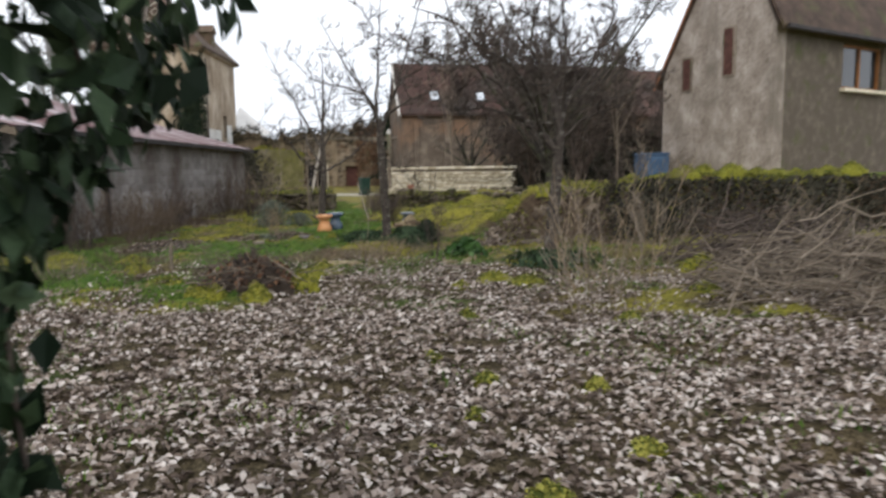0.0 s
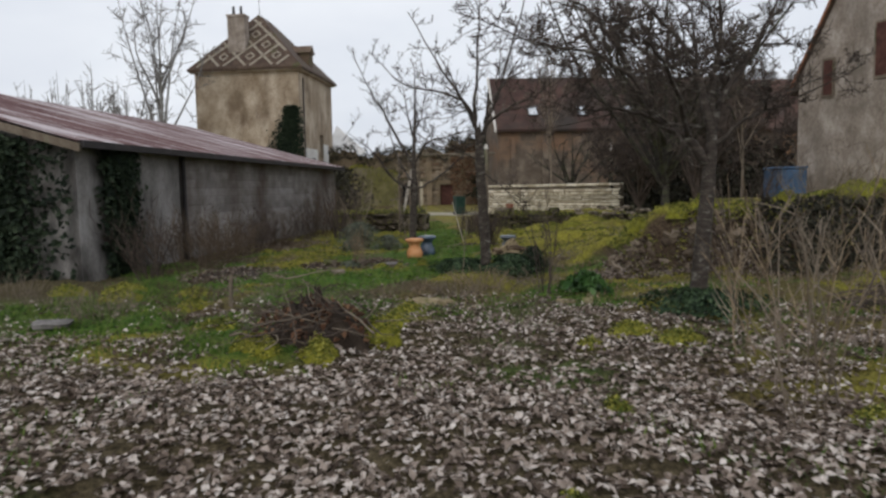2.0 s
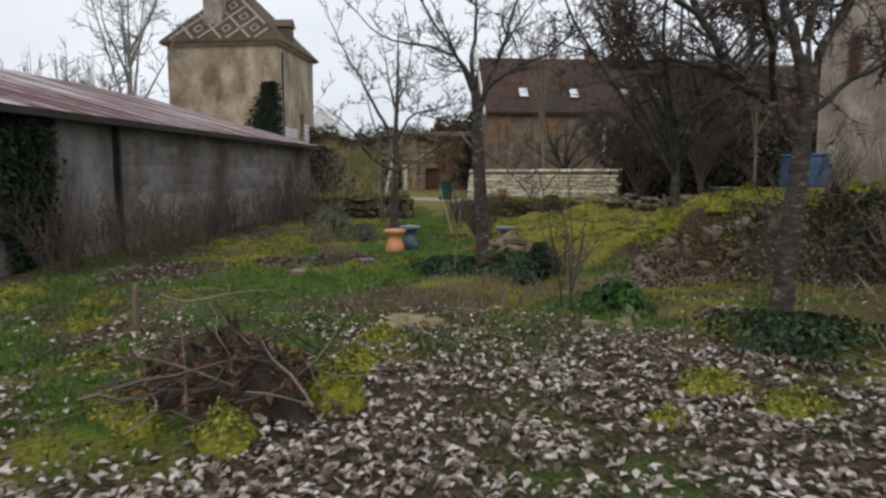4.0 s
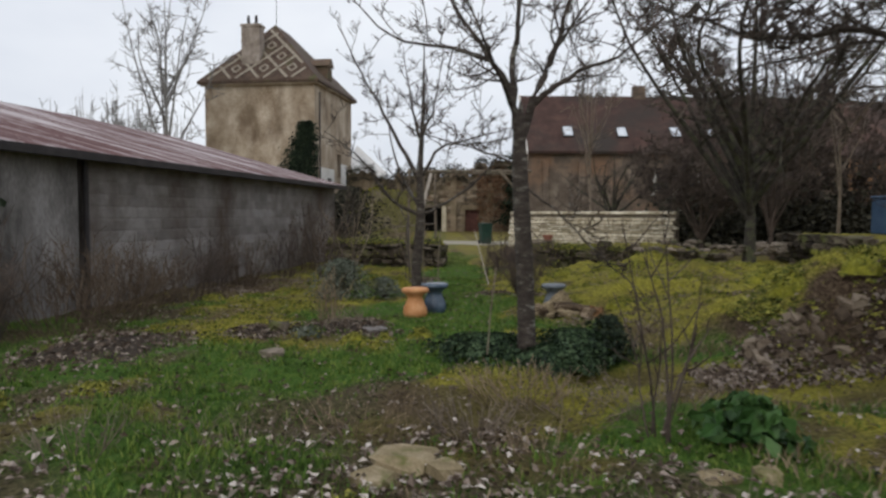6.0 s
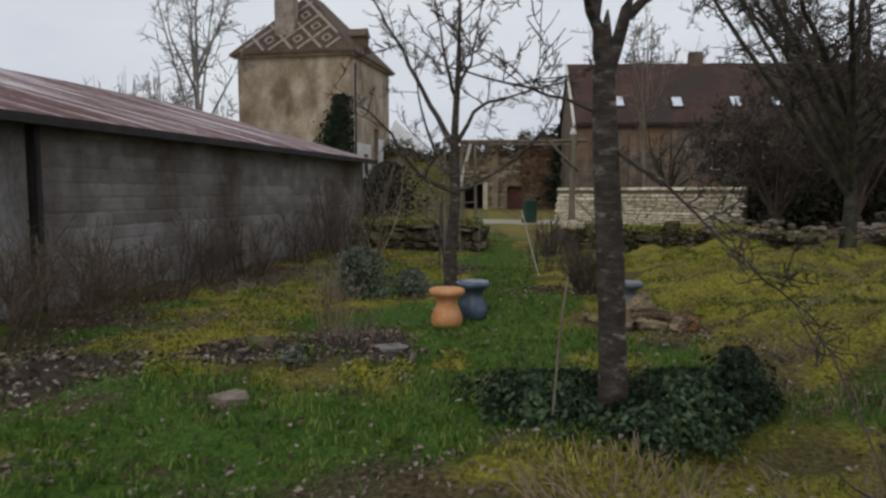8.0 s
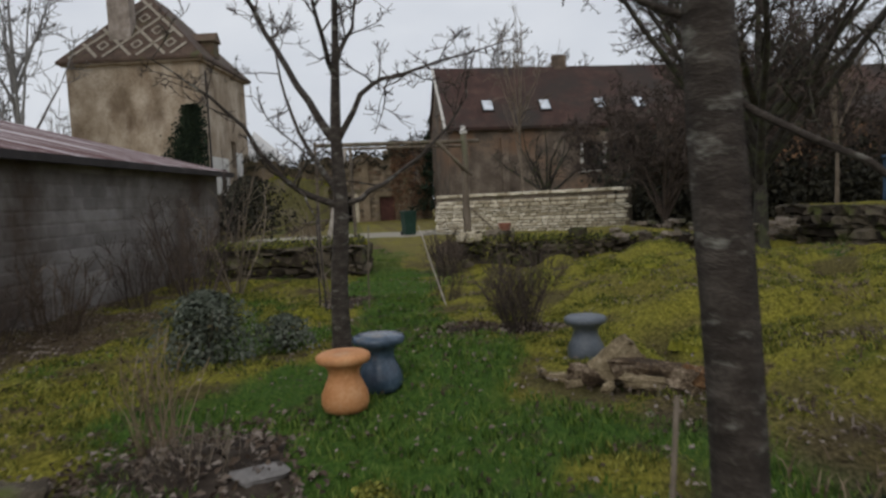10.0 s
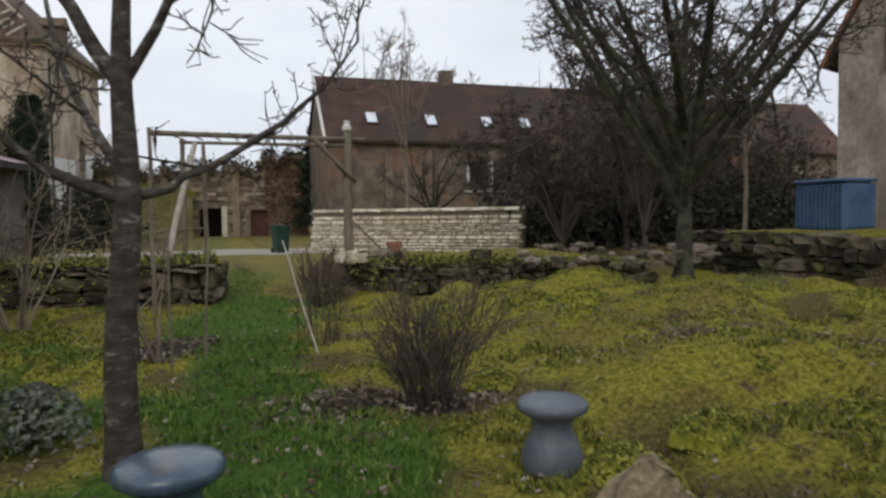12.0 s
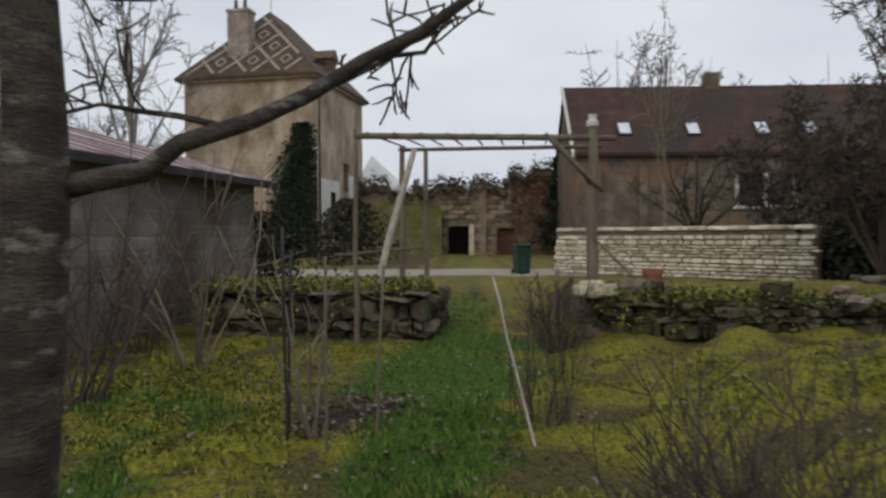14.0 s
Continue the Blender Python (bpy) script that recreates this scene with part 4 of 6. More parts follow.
pole("brace", (3.12, 26.6, 1.35), (3.7, 26.5, 0.75), 0.018, 0.015, WOOD, PERG)
pole("rail", (-0.3, 25.9, 1.15), (0.7, 28.2, 1.2), 0.02, 0.018, WOOD, PERG)
# ---- pots ----
POT = [(0.13, 0), (0.165, 0.012), (0.182, 0.06), (0.178, 0.13), (0.145, 0.21), (0.118, 0.27), (0.12, 0.32), (0.155, 0.36), (0.19, 0.375)]
TOP = [(0.19, 0.375), (0.203, 0.385), (0.208, 0.41), (0.203, 0.43), (0.18, 0.443), (0.1, 0.452), (0.0, 0.455)]


def stool(label, material, at, s=1.0, rz=0):
    ob = thing("ceramic_stool", label, "garden stool", at, rz, "ceramic stools in the grass")
    part("body", lathe([(r * s, z * s) for r, z in POT]), material, ob, smooth=True)
    part("top", lathe([(r * s, z * s) for r, z in TOP]), material, ob, smooth=True)
    return ob


stool("orange terracotta waisted garden stool on grass", POT_ORANGE, foot(0.375, 17.12, -0.01), 0.96)
stool("blue glazed waisted garden stool on grass", POT_BLUE, foot(0.66, 17.6, -0.01), 1.03)
stool("blue-grey glazed waisted garden stool on moss", POT_GREY, foot(2.56, 18.05, -0.01), 0.93)

# ---- bin and tank ----
BIN = thing("wheelie_bin", "dark green plastic wheelie bin on the drive", "bin", foot(3.43, 42.5), 15)
bm_ = box(0.56, 0.62, 0.98, (0, 0, 0.04), 0.02)
for v in bm_.verts:
    f = 0.82 + 0.18 * min(1, v.co.z)
    v.co.x, v.co.y = v.co.x * f, v.co.y * f
part("body", bm_, BIN_GREEN, BIN)
part("lid", merge(box(0.6, 0.68, 0.06, (0, 0, 1.02), 0.02), box(0.5, 0.06, 0.05, (0, 0.36, 1.0))), BIN_GREEN, BIN)
for wx_ in (-0.26, 0.26):
    part("wheel", box(0.05, 0.2, 0.2, (wx_, 0.28, 0.0), 0.04), GUTTER, BIN)
TANK = thing("water_tank", "ribbed blue plastic water tank on stones", "water tank", (13.95, 26.5, 0.9), 88)
part("body", box(1.92, 0.85, 1.08, (0, 0, 0.02), 0.1), TANK_BLUE, TANK)
for k in range(12):
    part("rib", box(0.07, 0.92, 1.0, (-0.88 + k * 0.16, 0, 0.05), 0.02), TANK_BLUE, TANK)
part("rim", box(2.0, 0.94, 0.08, (0, 0, 1.08), 0.03), TANK_BLUE, TANK)
part("base", box(1.5, 1.0, 0.12, (0, 0, -0.08)), GUTTER, TANK)
TANK.scale = (0.7, 1.0, 1.0)
FLOWER_POT = thing("flower_pot", "small terracotta flower pot on low wall", "pot", (3.95, 26.75, 0.6))
part("body", lathe([(0.09, 0), (0.13, 0.25), (0.145, 0.25), (0.145, 0.32), (0.12, 0.32), (0.1, 0.28), (0, 0.28)], 16), TERRACOTTA, FLOWER_POT)

# ---- trees ----
CH = "bare garden tree with dark banded bark"
bare_tree("cherry_tree", "bare cherry tree with banded bark beside stools", foot(0.37, 18.7), [(0, 0, 0), (0.0, 0.0, 0.7), (0.06, 0, 1.5), (0.05, 0, 2.2), (0.1, 0, 3.2), (0.12, 0, 4.4)], [
    ([(0.05, 0, 1.48), (0.35, 0.12, 1.63), (0.9, 0.42, 1.98), (1.35, 0.75, 2.45), (1.6, 0.9, 3.1)], 0.033, 0.006),
    ([(0.05, 0, 1.5), (-0.42, -0.1, 1.75), (-0.9, -0.2, 2.4), (-1.5, -0.3, 2.85)], 0.04, 0.005),
    ([(0.05, 0, 2.1), (-0.2, 0.1, 2.5), (-0.56, 0.2, 3.2), (-0.95, 0.25, 3.9), (-1.35, 0.3, 4.7)], 0.05, 0.007),
    ([(0.05, 0, 2.1), (0.4, -0.1, 2.6), (0.85, -0.25, 2.72), (1.7, -0.4, 2.95)], 0.035, 0.004),
    ([(0.05, 0, 1.6), (-0.25, 0.5, 2.1), (-0.5, 1.1, 2.9), (-0.6, 1.5, 3.8)], 0.035, 0.005),
    ([(0.08, 0, 2.8), (0.3, 0.3, 3.4), (0.45, 0.6, 4.4)], 0.03, 0.004),
    ([(0.08, 0, 2.7), (-0.1, -0.4, 3.3), (-0.2, -0.7, 4.1)], 0.03, 0.004)], 0.09, 11, 2, 9, 0.8, up=0.06)
bare_tree("garden_tree", "bare tree with ivy bed round its foot", foot(1.5, 13.95), [(0.06, 0, 0), (0.03, 0, 0.9), (-0.02, 0, 1.7), (-0.04, 0, 2.25), (-0.02, 0.03, 2.6)], [
    ([(-0.03, 0, 2.1), (0.1, 0, 2.6), (0.3, 0.05, 3.1), (0.52, 0.1, 3.8), (0.9, 0.2, 5.0)], 0.052, 0.008),
    ([(0.1, 0, 2.55), (0.42, -0.1, 2.8), (0.9, -0.15, 3.0), (1.5, -0.2, 3.55)], 0.034, 0.006),
    ([(-0.04, 0, 2.1), (-0.12, 0, 2.6), (-0.34, 0.1, 3.05), (-0.7, 0.2, 3.6), (-1.2, 0.3, 4.5)], 0.05, 0.007),
    ([(-0.11, 0, 2.55), (-0.06, 0.1, 3.2), (0.0, 0.2, 4.0), (0.05, 0.2, 5.2)], 0.04, 0.007),
    ([(-0.3, 0.1, 3.0), (-0.8, 0.2, 3.15), (-1.3, 0.4, 3.3), (-1.9, 0.6, 3.9)], 0.026, 0.005),
    ([(-0.1, 0, 2.5), (-0.4, -0.5, 3.0), (-0.8, -0.9, 3.7)], 0.026, 0.004),
    ([(0.25, 0.05, 3.0), (0.6, 0.5, 3.5), (1.1, 0.9, 4.2)], 0.026, 0.004),
    ([(0.02, 0, 1.75), (0.35, -0.3, 1.45), (0.75, -0.55, 1.0), (1.0, -0.7, 0.75)], 0.013, 0.004),
    ([(-0.02, 0, 1.95), (-0.5, 0.15, 2.15), (-1.0, 0.3, 2.3), (-1.3, 0.4, 2.5)], 0.013, 0.003)], 0.086, 12, 2, 9, 0.8, up=0.07, taper=4.0)
bare_tree("garden_tree", "bare lichen-grey tree beside mossy bank", foot(3.77, 10.45), [(0, 0, 0), (0.06, 0, 0.8), (0.12, 0, 1.5), (0.16, 0.0, 2.1), (0.2, 0.1, 2.7)], [
    ([(0.12, 0, 1.75), (-0.12, 0.05, 2.05), (-0.5, 0.15, 2.35), (-0.85, 0.2, 3.0), (-1.35, 0.3, 3.7), (-2.1, 0.4, 4.0)], 0.075, 0.008),
    ([(0.15, 0, 2.1), (0.05, 0.1, 2.7), (-0.15, 0.2, 3.2), (-0.6, 0.3, 3.8), (-0.9, 0.3, 4.7)], 0.06, 0.008),
    ([(0.16, 0, 2.15), (0.35, 0.1, 2.6), (0.8, 0.25, 3.2), (1.3, 0.4, 4.1)], 0.06, 0.008),
    ([(0.14, 0, 1.9), (0.5, -0.1, 2.25), (1.0, -0.2, 2.45), (1.7, -0.3, 2.8)], 0.035, 0.005),
    ([(-0.1, 0.05, 2.05), (-0.5, -0.5, 2.6), (-1.0, -1.0, 3.0), (-1.7, -1.5, 3.2)], 0.04, 0.005),
    ([(-0.4, 0.15, 2.3), (-0.9, 0.3, 2.45), (-1.5, 0.5, 2.5), (-2.1, 0.6, 2.75)], 0.03, 0.004),
    ([(0.18, 0.05, 2.4), (0.2, 0.7, 2.9), (0.0, 1.4, 3.5)], 0.04, 0.005),
    ([(0.18, 0.1, 2.6), (0.25, 0.0, 3.4), (0.1, 0.0, 4.6)], 0.045, 0.006),
    ([(-0.7, 0.2, 2.8), (-1.3, 0.1, 3.1), (-2.0, 0.0, 3.2), (-2.7, 0.0, 3.5)], 0.03, 0.004)], 0.1, 13, 2, 14, 1.1, up=0.03, tip=0.0035, taper=2.5)


def auto_tree(name, label, at, height, spread, radius, seed, count=7, fork=0.3, levels=1, shoots=8, shoot_length=1.0, bark=BARK_DARK, twig=TWIG, tip=0.004, up=0.05, stems=1, group=""):
    """A bare tree whose limbs fan out from the upper trunk."""
    rng = random.Random(seed)
    limbs = []
    for k in range(count):
        a = k * 2.4 + rng.uniform(-0.4, 0.4)
        z0 = height * fork * rng.uniform(0.6, 1.5)
        top = height * rng.uniform(0.72, 1.0)
        out = spread * rng.uniform(0.5, 1.0)
        limbs.append(([(0, 0, z0), (out * 0.35 * math.cos(a), out * 0.35 * math.sin(a), z0 + (top - z0) * 0.32),
                       (out * 0.72 * math.cos(a), out * 0.72 * math.sin(a), z0 + (top - z0) * 0.66), (out * math.cos(a + 0.2), out * math.sin(a + 0.2), top)], radius * 0.5, radius * 0.07))
    return bare_tree(name, label, at, [(0, 0, 0), (0.03, 0, height * fork * 0.6), (0, 0.04, height * fork * 1.2), (0.05, 0, height * 0.7), (0, 0, height)], limbs, radius, seed, levels, shoots, shoot_length, bark, twig, tip, up, 8, group, 0.7)


auto_tree("large_tree", "large bare many-limbed tree behind stone border", foot(9.1, 25.4), 8.4, 5.2, 0.2, 21, 16, 0.26, 2, 14, 1.6, tip=0.0058, up=0.0)
auto_tree("slender_tree", "slender pale bare tree beside water tank", foot(13.4, 28.6), 5.6, 1.4, 0.07, 26, 6, 0.55, 1, 8, 1.0, bark=TWIG_PALE, tip=0.005)
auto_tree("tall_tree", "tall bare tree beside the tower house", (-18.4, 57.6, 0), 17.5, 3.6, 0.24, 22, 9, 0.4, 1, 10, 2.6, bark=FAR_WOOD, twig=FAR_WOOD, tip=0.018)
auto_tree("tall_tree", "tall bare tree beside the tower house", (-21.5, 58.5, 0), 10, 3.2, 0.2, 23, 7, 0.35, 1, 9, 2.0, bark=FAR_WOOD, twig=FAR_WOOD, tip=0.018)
auto_tree("birch", "slender pale bare tree behind white wall", (9.6, 46.0, 0), 10.5, 1.4, 0.11, 24, 8, 0.35, 1, 8, 1.3, bark=TWIG_PALE, twig=TWIG_PALE, tip=0.008)
auto_tree("apple_tree", "low spreading bare tree behind white wall", (11.2, 47.0, 0), 5.2, 3.0, 0.2, 25, 8, 0.25, 2, 6, 1.4, tip=0.01, up=-0.01)
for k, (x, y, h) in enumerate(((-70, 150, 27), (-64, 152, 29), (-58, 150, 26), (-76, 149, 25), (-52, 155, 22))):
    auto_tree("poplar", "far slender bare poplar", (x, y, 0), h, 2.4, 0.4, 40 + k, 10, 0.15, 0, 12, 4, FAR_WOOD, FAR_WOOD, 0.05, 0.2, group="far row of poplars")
for k, (x, y, h, s) in enumerate(((15.2, 36.5, 9.0, 3.4), (18.0, 40.0, 7.5, 3.2), (13.0, 43.0, 6.0, 2.2), (21.5, 41.0, 7.0, 3.2), (25.5, 43.0, 6.5, 3.2), (17.0, 46.0, 7.5, 3.0), (29.0, 46, 6.5, 3), (33.5, 48, 6.5, 3), (13.2, 32.5, 8.5, 3.0), (11.0, 33.5, 5.0, 2.2), (22.5, 50, 8, 3.2))):
    auto_tree("scrub_tree", "dense bare brown scrub tree before barn", foot(x, y), h, s, 0.13, 60 + k, 10, 0.12, 2, 10, 1.9, TWIG, TWIG, 0.011, 0.02, group="scrub before the barn")
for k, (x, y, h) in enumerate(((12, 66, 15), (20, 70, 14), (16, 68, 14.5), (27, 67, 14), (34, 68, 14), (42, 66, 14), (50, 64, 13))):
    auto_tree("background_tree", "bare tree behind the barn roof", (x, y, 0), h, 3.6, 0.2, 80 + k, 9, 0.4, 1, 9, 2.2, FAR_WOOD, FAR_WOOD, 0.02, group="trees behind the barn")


def scrub_leaf(rng):
    a = rng.random()
    x, y = 11.8 + 24 * a + rng.gauss(0, 0.6), 38.5 + 8 * a + rng.gauss(0, 1.2)
    z = abs(rng.gauss(0, 1)) * 1.4 * (0.7 + 0.5 * math.sin(x * 1.3) ** 2) + 0.05
    return (x, y, z), (0, -0.6, 0.6)


tagged(part("undergrowth", leaf_cloud(random.Random(6), 24000, scrub_leaf, 0.24, 0.0), SCRUB), "dark dense undergrowth before the barn", "undergrowth", kind="stuff")


def spruce(at, h, r, seed):
    rng = random.Random(seed)
    ob = thing("spruce", "dark spruce beside the barn gable", "tree", at)
    st = Sticks()
    st.tube([Vector((0, 0, 0)), Vector((0, 0, h))], [0.16, 0.02], 6)
    part("trunk", st.data(), BARK_DARK, ob)

    def where(rng):
        f = rng.random() ** 0.7
        z = h * (1 - f * 0.9)
        tier = 0.75 + 0.25 * math.sin(z * 5)
        a, q = rng.uniform(0, 6.28), r * f * tier * rng.uniform(0.3, 1.0)
        return (q * math.cos(a), q * math.sin(a), z - q * 0.25), (math.cos(a), math.sin(a), 0.2)
    tagged(part("crown", leaf_cloud(rng, 2600, where, 0.26, 0.2), CONIFER, ob), kind="stuff")


spruce((8.2, 66.0, 0), 9.4, 2.7, 7)

# ---- shrubs and saplings ----
def wall_spot(s, off):
    """A place beside the shed's long wall: s metres along it and off metres out from it."""
    d = Vector((math.cos(radians(79.4)), math.sin(radians(79.4))))
    return -5.45 + d.x * s + d.y * off, 14.4 + d.y * s - d.x * off


for k, (s, off, h, w, n) in enumerate(((0.6, 0.9, 1.1, 0.8, 22), (1.7, 1.1, 1.25, 2.2, 60), (2.9, 1.0, 1.2, 2.2, 66), (4.0, 0.8, 1.0, 1.8, 50), (4.9, 1.0, 1.15, 0.9, 18), (6.0, 0.9, 1.25, 0.9, 18), (7.6, 0.7, 1.1, 1.2, 40), (9.6, 0.8, 1.3, 0.9, 24), (11.5, 0.7, 1.5, 1.2, 34), (13.4, 0.7, 1.5, 1.2, 34), (1.2, 0.5, 1.6, 0.9, 26))):
    x, y = wall_spot(s, off)
    shrub("bare_shrub", "bare brown shrub growing along the shed wall", foot(x, y), h, w, n, 100 + k, TWIG if n < 30 else TWIG_BROWN, 0.008 if n < 45 else 0.005, 1, 6, 0.5 if n < 45 else 0.9, 0.003, group="shrubs along the shed")
shrub("sapling", "tall bare shrub with upright shoots", foot(-1.4, 24.1), 2.4, 0.4, 9, 120, TWIG_PALE, 0.02, 1, 6, 0.3, 0.004)
shrub("sapling", "tall bare shrub with upright shoots", foot(-1.75, 22.6), 2.3, 0.8, 16, 121, TWIG, 0.016, 1, 5, 0.5, 0.004)
shrub("twiggy_shrub", "bare many-stemmed brown bush in grass", foot(2.26, 19.25), 1.0, 0.6, 70, 122, TWIG, 0.0055, 1, 13, 0.55, 0.002)
shrub("dry_stalks", "thin dry upright stalks beside path", foot(1.95, 22.4), 0.95, 1.0, 34, 190, TWIG, 0.005, 0, 2, 0.25, 0.002, "dead plant")
shrub("twiggy_shrub", "grey-brown bare bush beside pergola post", foot(2.5, 25.6), 1.0, 0.9, 60, 123, TWIG, 0.007, 1, 5, 0.6, 0.003)
shrub("dry_stalks", "tall dry straw-coloured stalks", foot(-0.8, 16.55), 0.85, 0.5, 34, 124, STALK, 0.005, 0, 1, 0.25, 0.002, "dead plant")
shrub("dry_stalks", "tuft of dry brown stalks", foot(-0.5, 16.2), 0.4, 0.9, 60, 125, TWIG_PALE, 0.004, 0, 1, 0.9, 0.002, "dead plant")
shrub("dry_stalks", "dead pale stalks lying before ivy", foot(1.3, 12.7), 0.35, 1.4, 120, 126, STALK, 0.004, 0, 1, 1.6, 0.002, "dead plant")
shrub("dry_stalks", "dead pale stalks on the ground", foot(0.9, 12.0), 0.3, 1.2, 90, 127, TWIG_PALE, 0.004, 0, 1, 1.8, 0.002, "dead plant")
shrub("thin_sapling", "thin upright dark sapling stems", foot(2.12, 11.65), 1.55, 0.3, 7, 128, TWIG, 0.012, 1, 3, 0.22, 0.004)
shrub("thicket", "thicket of pale bare saplings over litter", foot(3.0, 6.4), 1.55, 2.4, 15, 129, TWIG_PALE, 0.008, 1, 6, 0.4, 0.003)
shrub("thicket", "thicket of pale bare saplings over litter", foot(3.5, 7.9), 1.6, 2.4, 16, 130, STALK, 0.007, 1, 6, 0.35, 0.003)
for k, (x, y) in enumerate(((5.2, 12.4), (6.5, 12.0), (8.0, 12.2), (9.5, 11.5), (6.0, 13.6), (7.5, 13.8))):
    shrub("briar", "tangled bare briars on mossy bank", foot(x, y), 1.3, 1.5, 30, 140 + k, TWIG_PALE if k % 2 else TWIG, 0.006, 1, 6, 0.9, 0.0025, group="briars along the bank")
for k, (x, y, h) in enumerate(((0.15, 21.9, 1.45), (0.45, 21.75, 1.25), (0.05, 22.3, 1.3), (0.75, 22.0, 1.2))):
    stk = thing("stake", "thin dark garden stake beside sapling", "stake", foot(x, y), group="stakes round the sapling")
    pole("rod", (0, 0, -0.1), (0.03 * (k - 1), 0.02, h), 0.012, 0.011, GUTTER if k % 2 == 0 else WOOD, stk)
shrub("sapling", "young bare fruit tree tied to stakes", foot(0.32, 22.0), 1.5, 0.12, 4, 150, TWIG_PALE, 0.018, 1, 5, 0.5, 0.004)
CANE = thing("leaning_cane", "pale grey leaning pole beside path", "pole", foot(1.85, 21.75))
pole("rod", (0, 0, -0.05), (-0.27, 0.75, 1.12), 0.011, 0.009, WOOD_PALE, CANE)
STK = thing("short_stake", "short rotten wooden stake in ground", "stake", foot(-2.1, 11.1))
pole("rod", (0, 0, -0.1), (0.02, 0, 0.42), 0.03, 0.026, WOOD, STK)
STK = thing("metal_rod", "thin grey rod beside ivy bed", "rod", foot(1.1, 13.6))
pole("rod", (0, 0, -0.1), (0.12, 0.1, 0.95), 0.008, 0.007, WOOD, STK)


def bush(name, label, at, r, h, count, size, material, seed, category="bush", stems=14):
    rng = random.Random(seed)
    ob = thing(name, label, category, at)

    def where(rng):
        a, f = rng.uniform(0, 6.28), rng.random() ** 0.5
        z = h * rng.random() ** 0.8
        lump = 1 + 0.28 * math.sin(3 * a + seed) + 0.2 * math.sin(7 * a + 3 * z / h)
        q = r * f * lump * math.sqrt(max(0.05, 1 - (z / h) ** 2))
        return (q * math.cos(a), q * math.sin(a), z + 0.02), (math.cos(a), math.sin(a), 0.9)
    tagged(part("foliage", leaf_cloud(rng, count, where, size, 0.1), material, ob), kind="stuff")
    st = Sticks()
    for _ in range(stems):
        a = rng.uniform(0, 6.28)
        st.tube(wander(rng, Vector((0, 0, -0.03)), Vector((math.cos(a) * 0.7, math.sin(a) * 0.7, 1)).normalized(), h * rng.uniform(0.6, 1.15), 0.05, 0.12, 4), [0.008, 0.007, 0.005, 0.004, 0.002], 4)
    part("stem", st.data(), TWIG, ob)
    return ob


bush("ivy_bed", "dark green ivy spreading round tree foot", foot(1.15, 14.1), 0.58, 0.25, 3800, 0.04, IVY, 31, "ivy")
bush("ivy_bed", "dark green ivy clump beside tree foot", foot(2.02, 13.95), 0.5, 0.32, 3600, 0.04, IVY, 32, "ivy")
bush("ivy_bed", "low dark ivy before the tree foot", foot(1.75, 13.6), 0.42, 0.2, 2600, 0.04, IVY, 46, "ivy", 6)
bush("ivy_bed", "low ivy round the grey tree's foot", foot(3.7, 10.1), 0.8, 0.22, 2200, 0.05, IVY, 33, "ivy", 6)
bush("lavender_bush", "rounded grey-green lavender-like bush", foot(-0.95, 19.1), 0.5, 0.7, 3200, 0.045, SAGE, 34)
bush("lavender_bush", "low grey-green bush beside path", foot(-0.25, 19.6), 0.35, 0.35, 1200, 0.04, SAGE, 35)
bush("green_clump", "bright green leafy clump in litter", foot(2.68, 11.6), 0.32, 0.25, 260, 0.12, GREEN, 36, "plant", 0)
bush("green_clump", "small green leafy clump in soil", foot(-0.9, 15.4), 0.22, 0.1, 160, 0.05, SAGE, 37, "plant", 0)
bush("green_clump", "dark evergreen clump beside tree", foot(2.4, 14.1), 0.28, 0.44, 1100, 0.045, CONIFER, 38, "plant", 4)
bush("scrub_bush", "dark evergreen bush beside the shed end", foot(-3.2, 32.5), 1.2, 1.9, 2500, 0.1, SCRUB, 39)
bush("scrub_bush", "brown leafy bush beside ruined building", (-4.5, 52, 0), 2.2, 3.2, 2600, 0.2, SCRUB, 45)
for k, (x, y, h, n) in enumerate(((0.1, 12.1, 0.25, 60), (1.7, 12.3, 0.3, 80), (2.3, 12.4, 0.4, 60), (1.3, 11.2, 0.22, 70), (-0.6, 11.6, 0.25, 50), (-1.3, 12.2, 0.2, 50), (0.6, 10.3, 0.2, 50), (2.0, 10.4, 0.3, 50), (4.4, 16.2, 0.25, 60), (5.6, 18.0, 0.3, 70), (3.6, 15.2, 0.22, 60), (4.9, 19.6, 0.22, 60))):
    shrub("dry_stalks", "low tangle of dead brown stalks", foot(x, y), h, 1.6, n, 170 + k, TWIG_PALE if k % 3 else STALK, 0.003, 0, 1, 2.2, 0.0015, "dead plant", group="dead stalks on the ground")

for k, (x, y, h, w, n) in enumerate(((-3.6, 10.9, 0.4, 1.4, 110), (-2.9, 11.9, 0.3, 1.6, 70), (-4.6, 11.6, 0.35, 1.5, 80), (-2.3, 10.2, 0.3, 1.2, 50), (-1.6, 11.4, 0.4, 0.9, 40), (-3.4, 13.2, 0.35, 1.4, 60), (-5.6, 12.6, 0.5, 1.4, 70))):
    shrub("dry_stalks", "low tuft of dry brown stalks before shed", foot(x, y), h, w, n, 430 + k, TWIG_BROWN if k % 2 else TWIG_PALE, 0.003, 0, 2, 1.2, 0.0015, "dead plant", group="dry tufts before the shed")

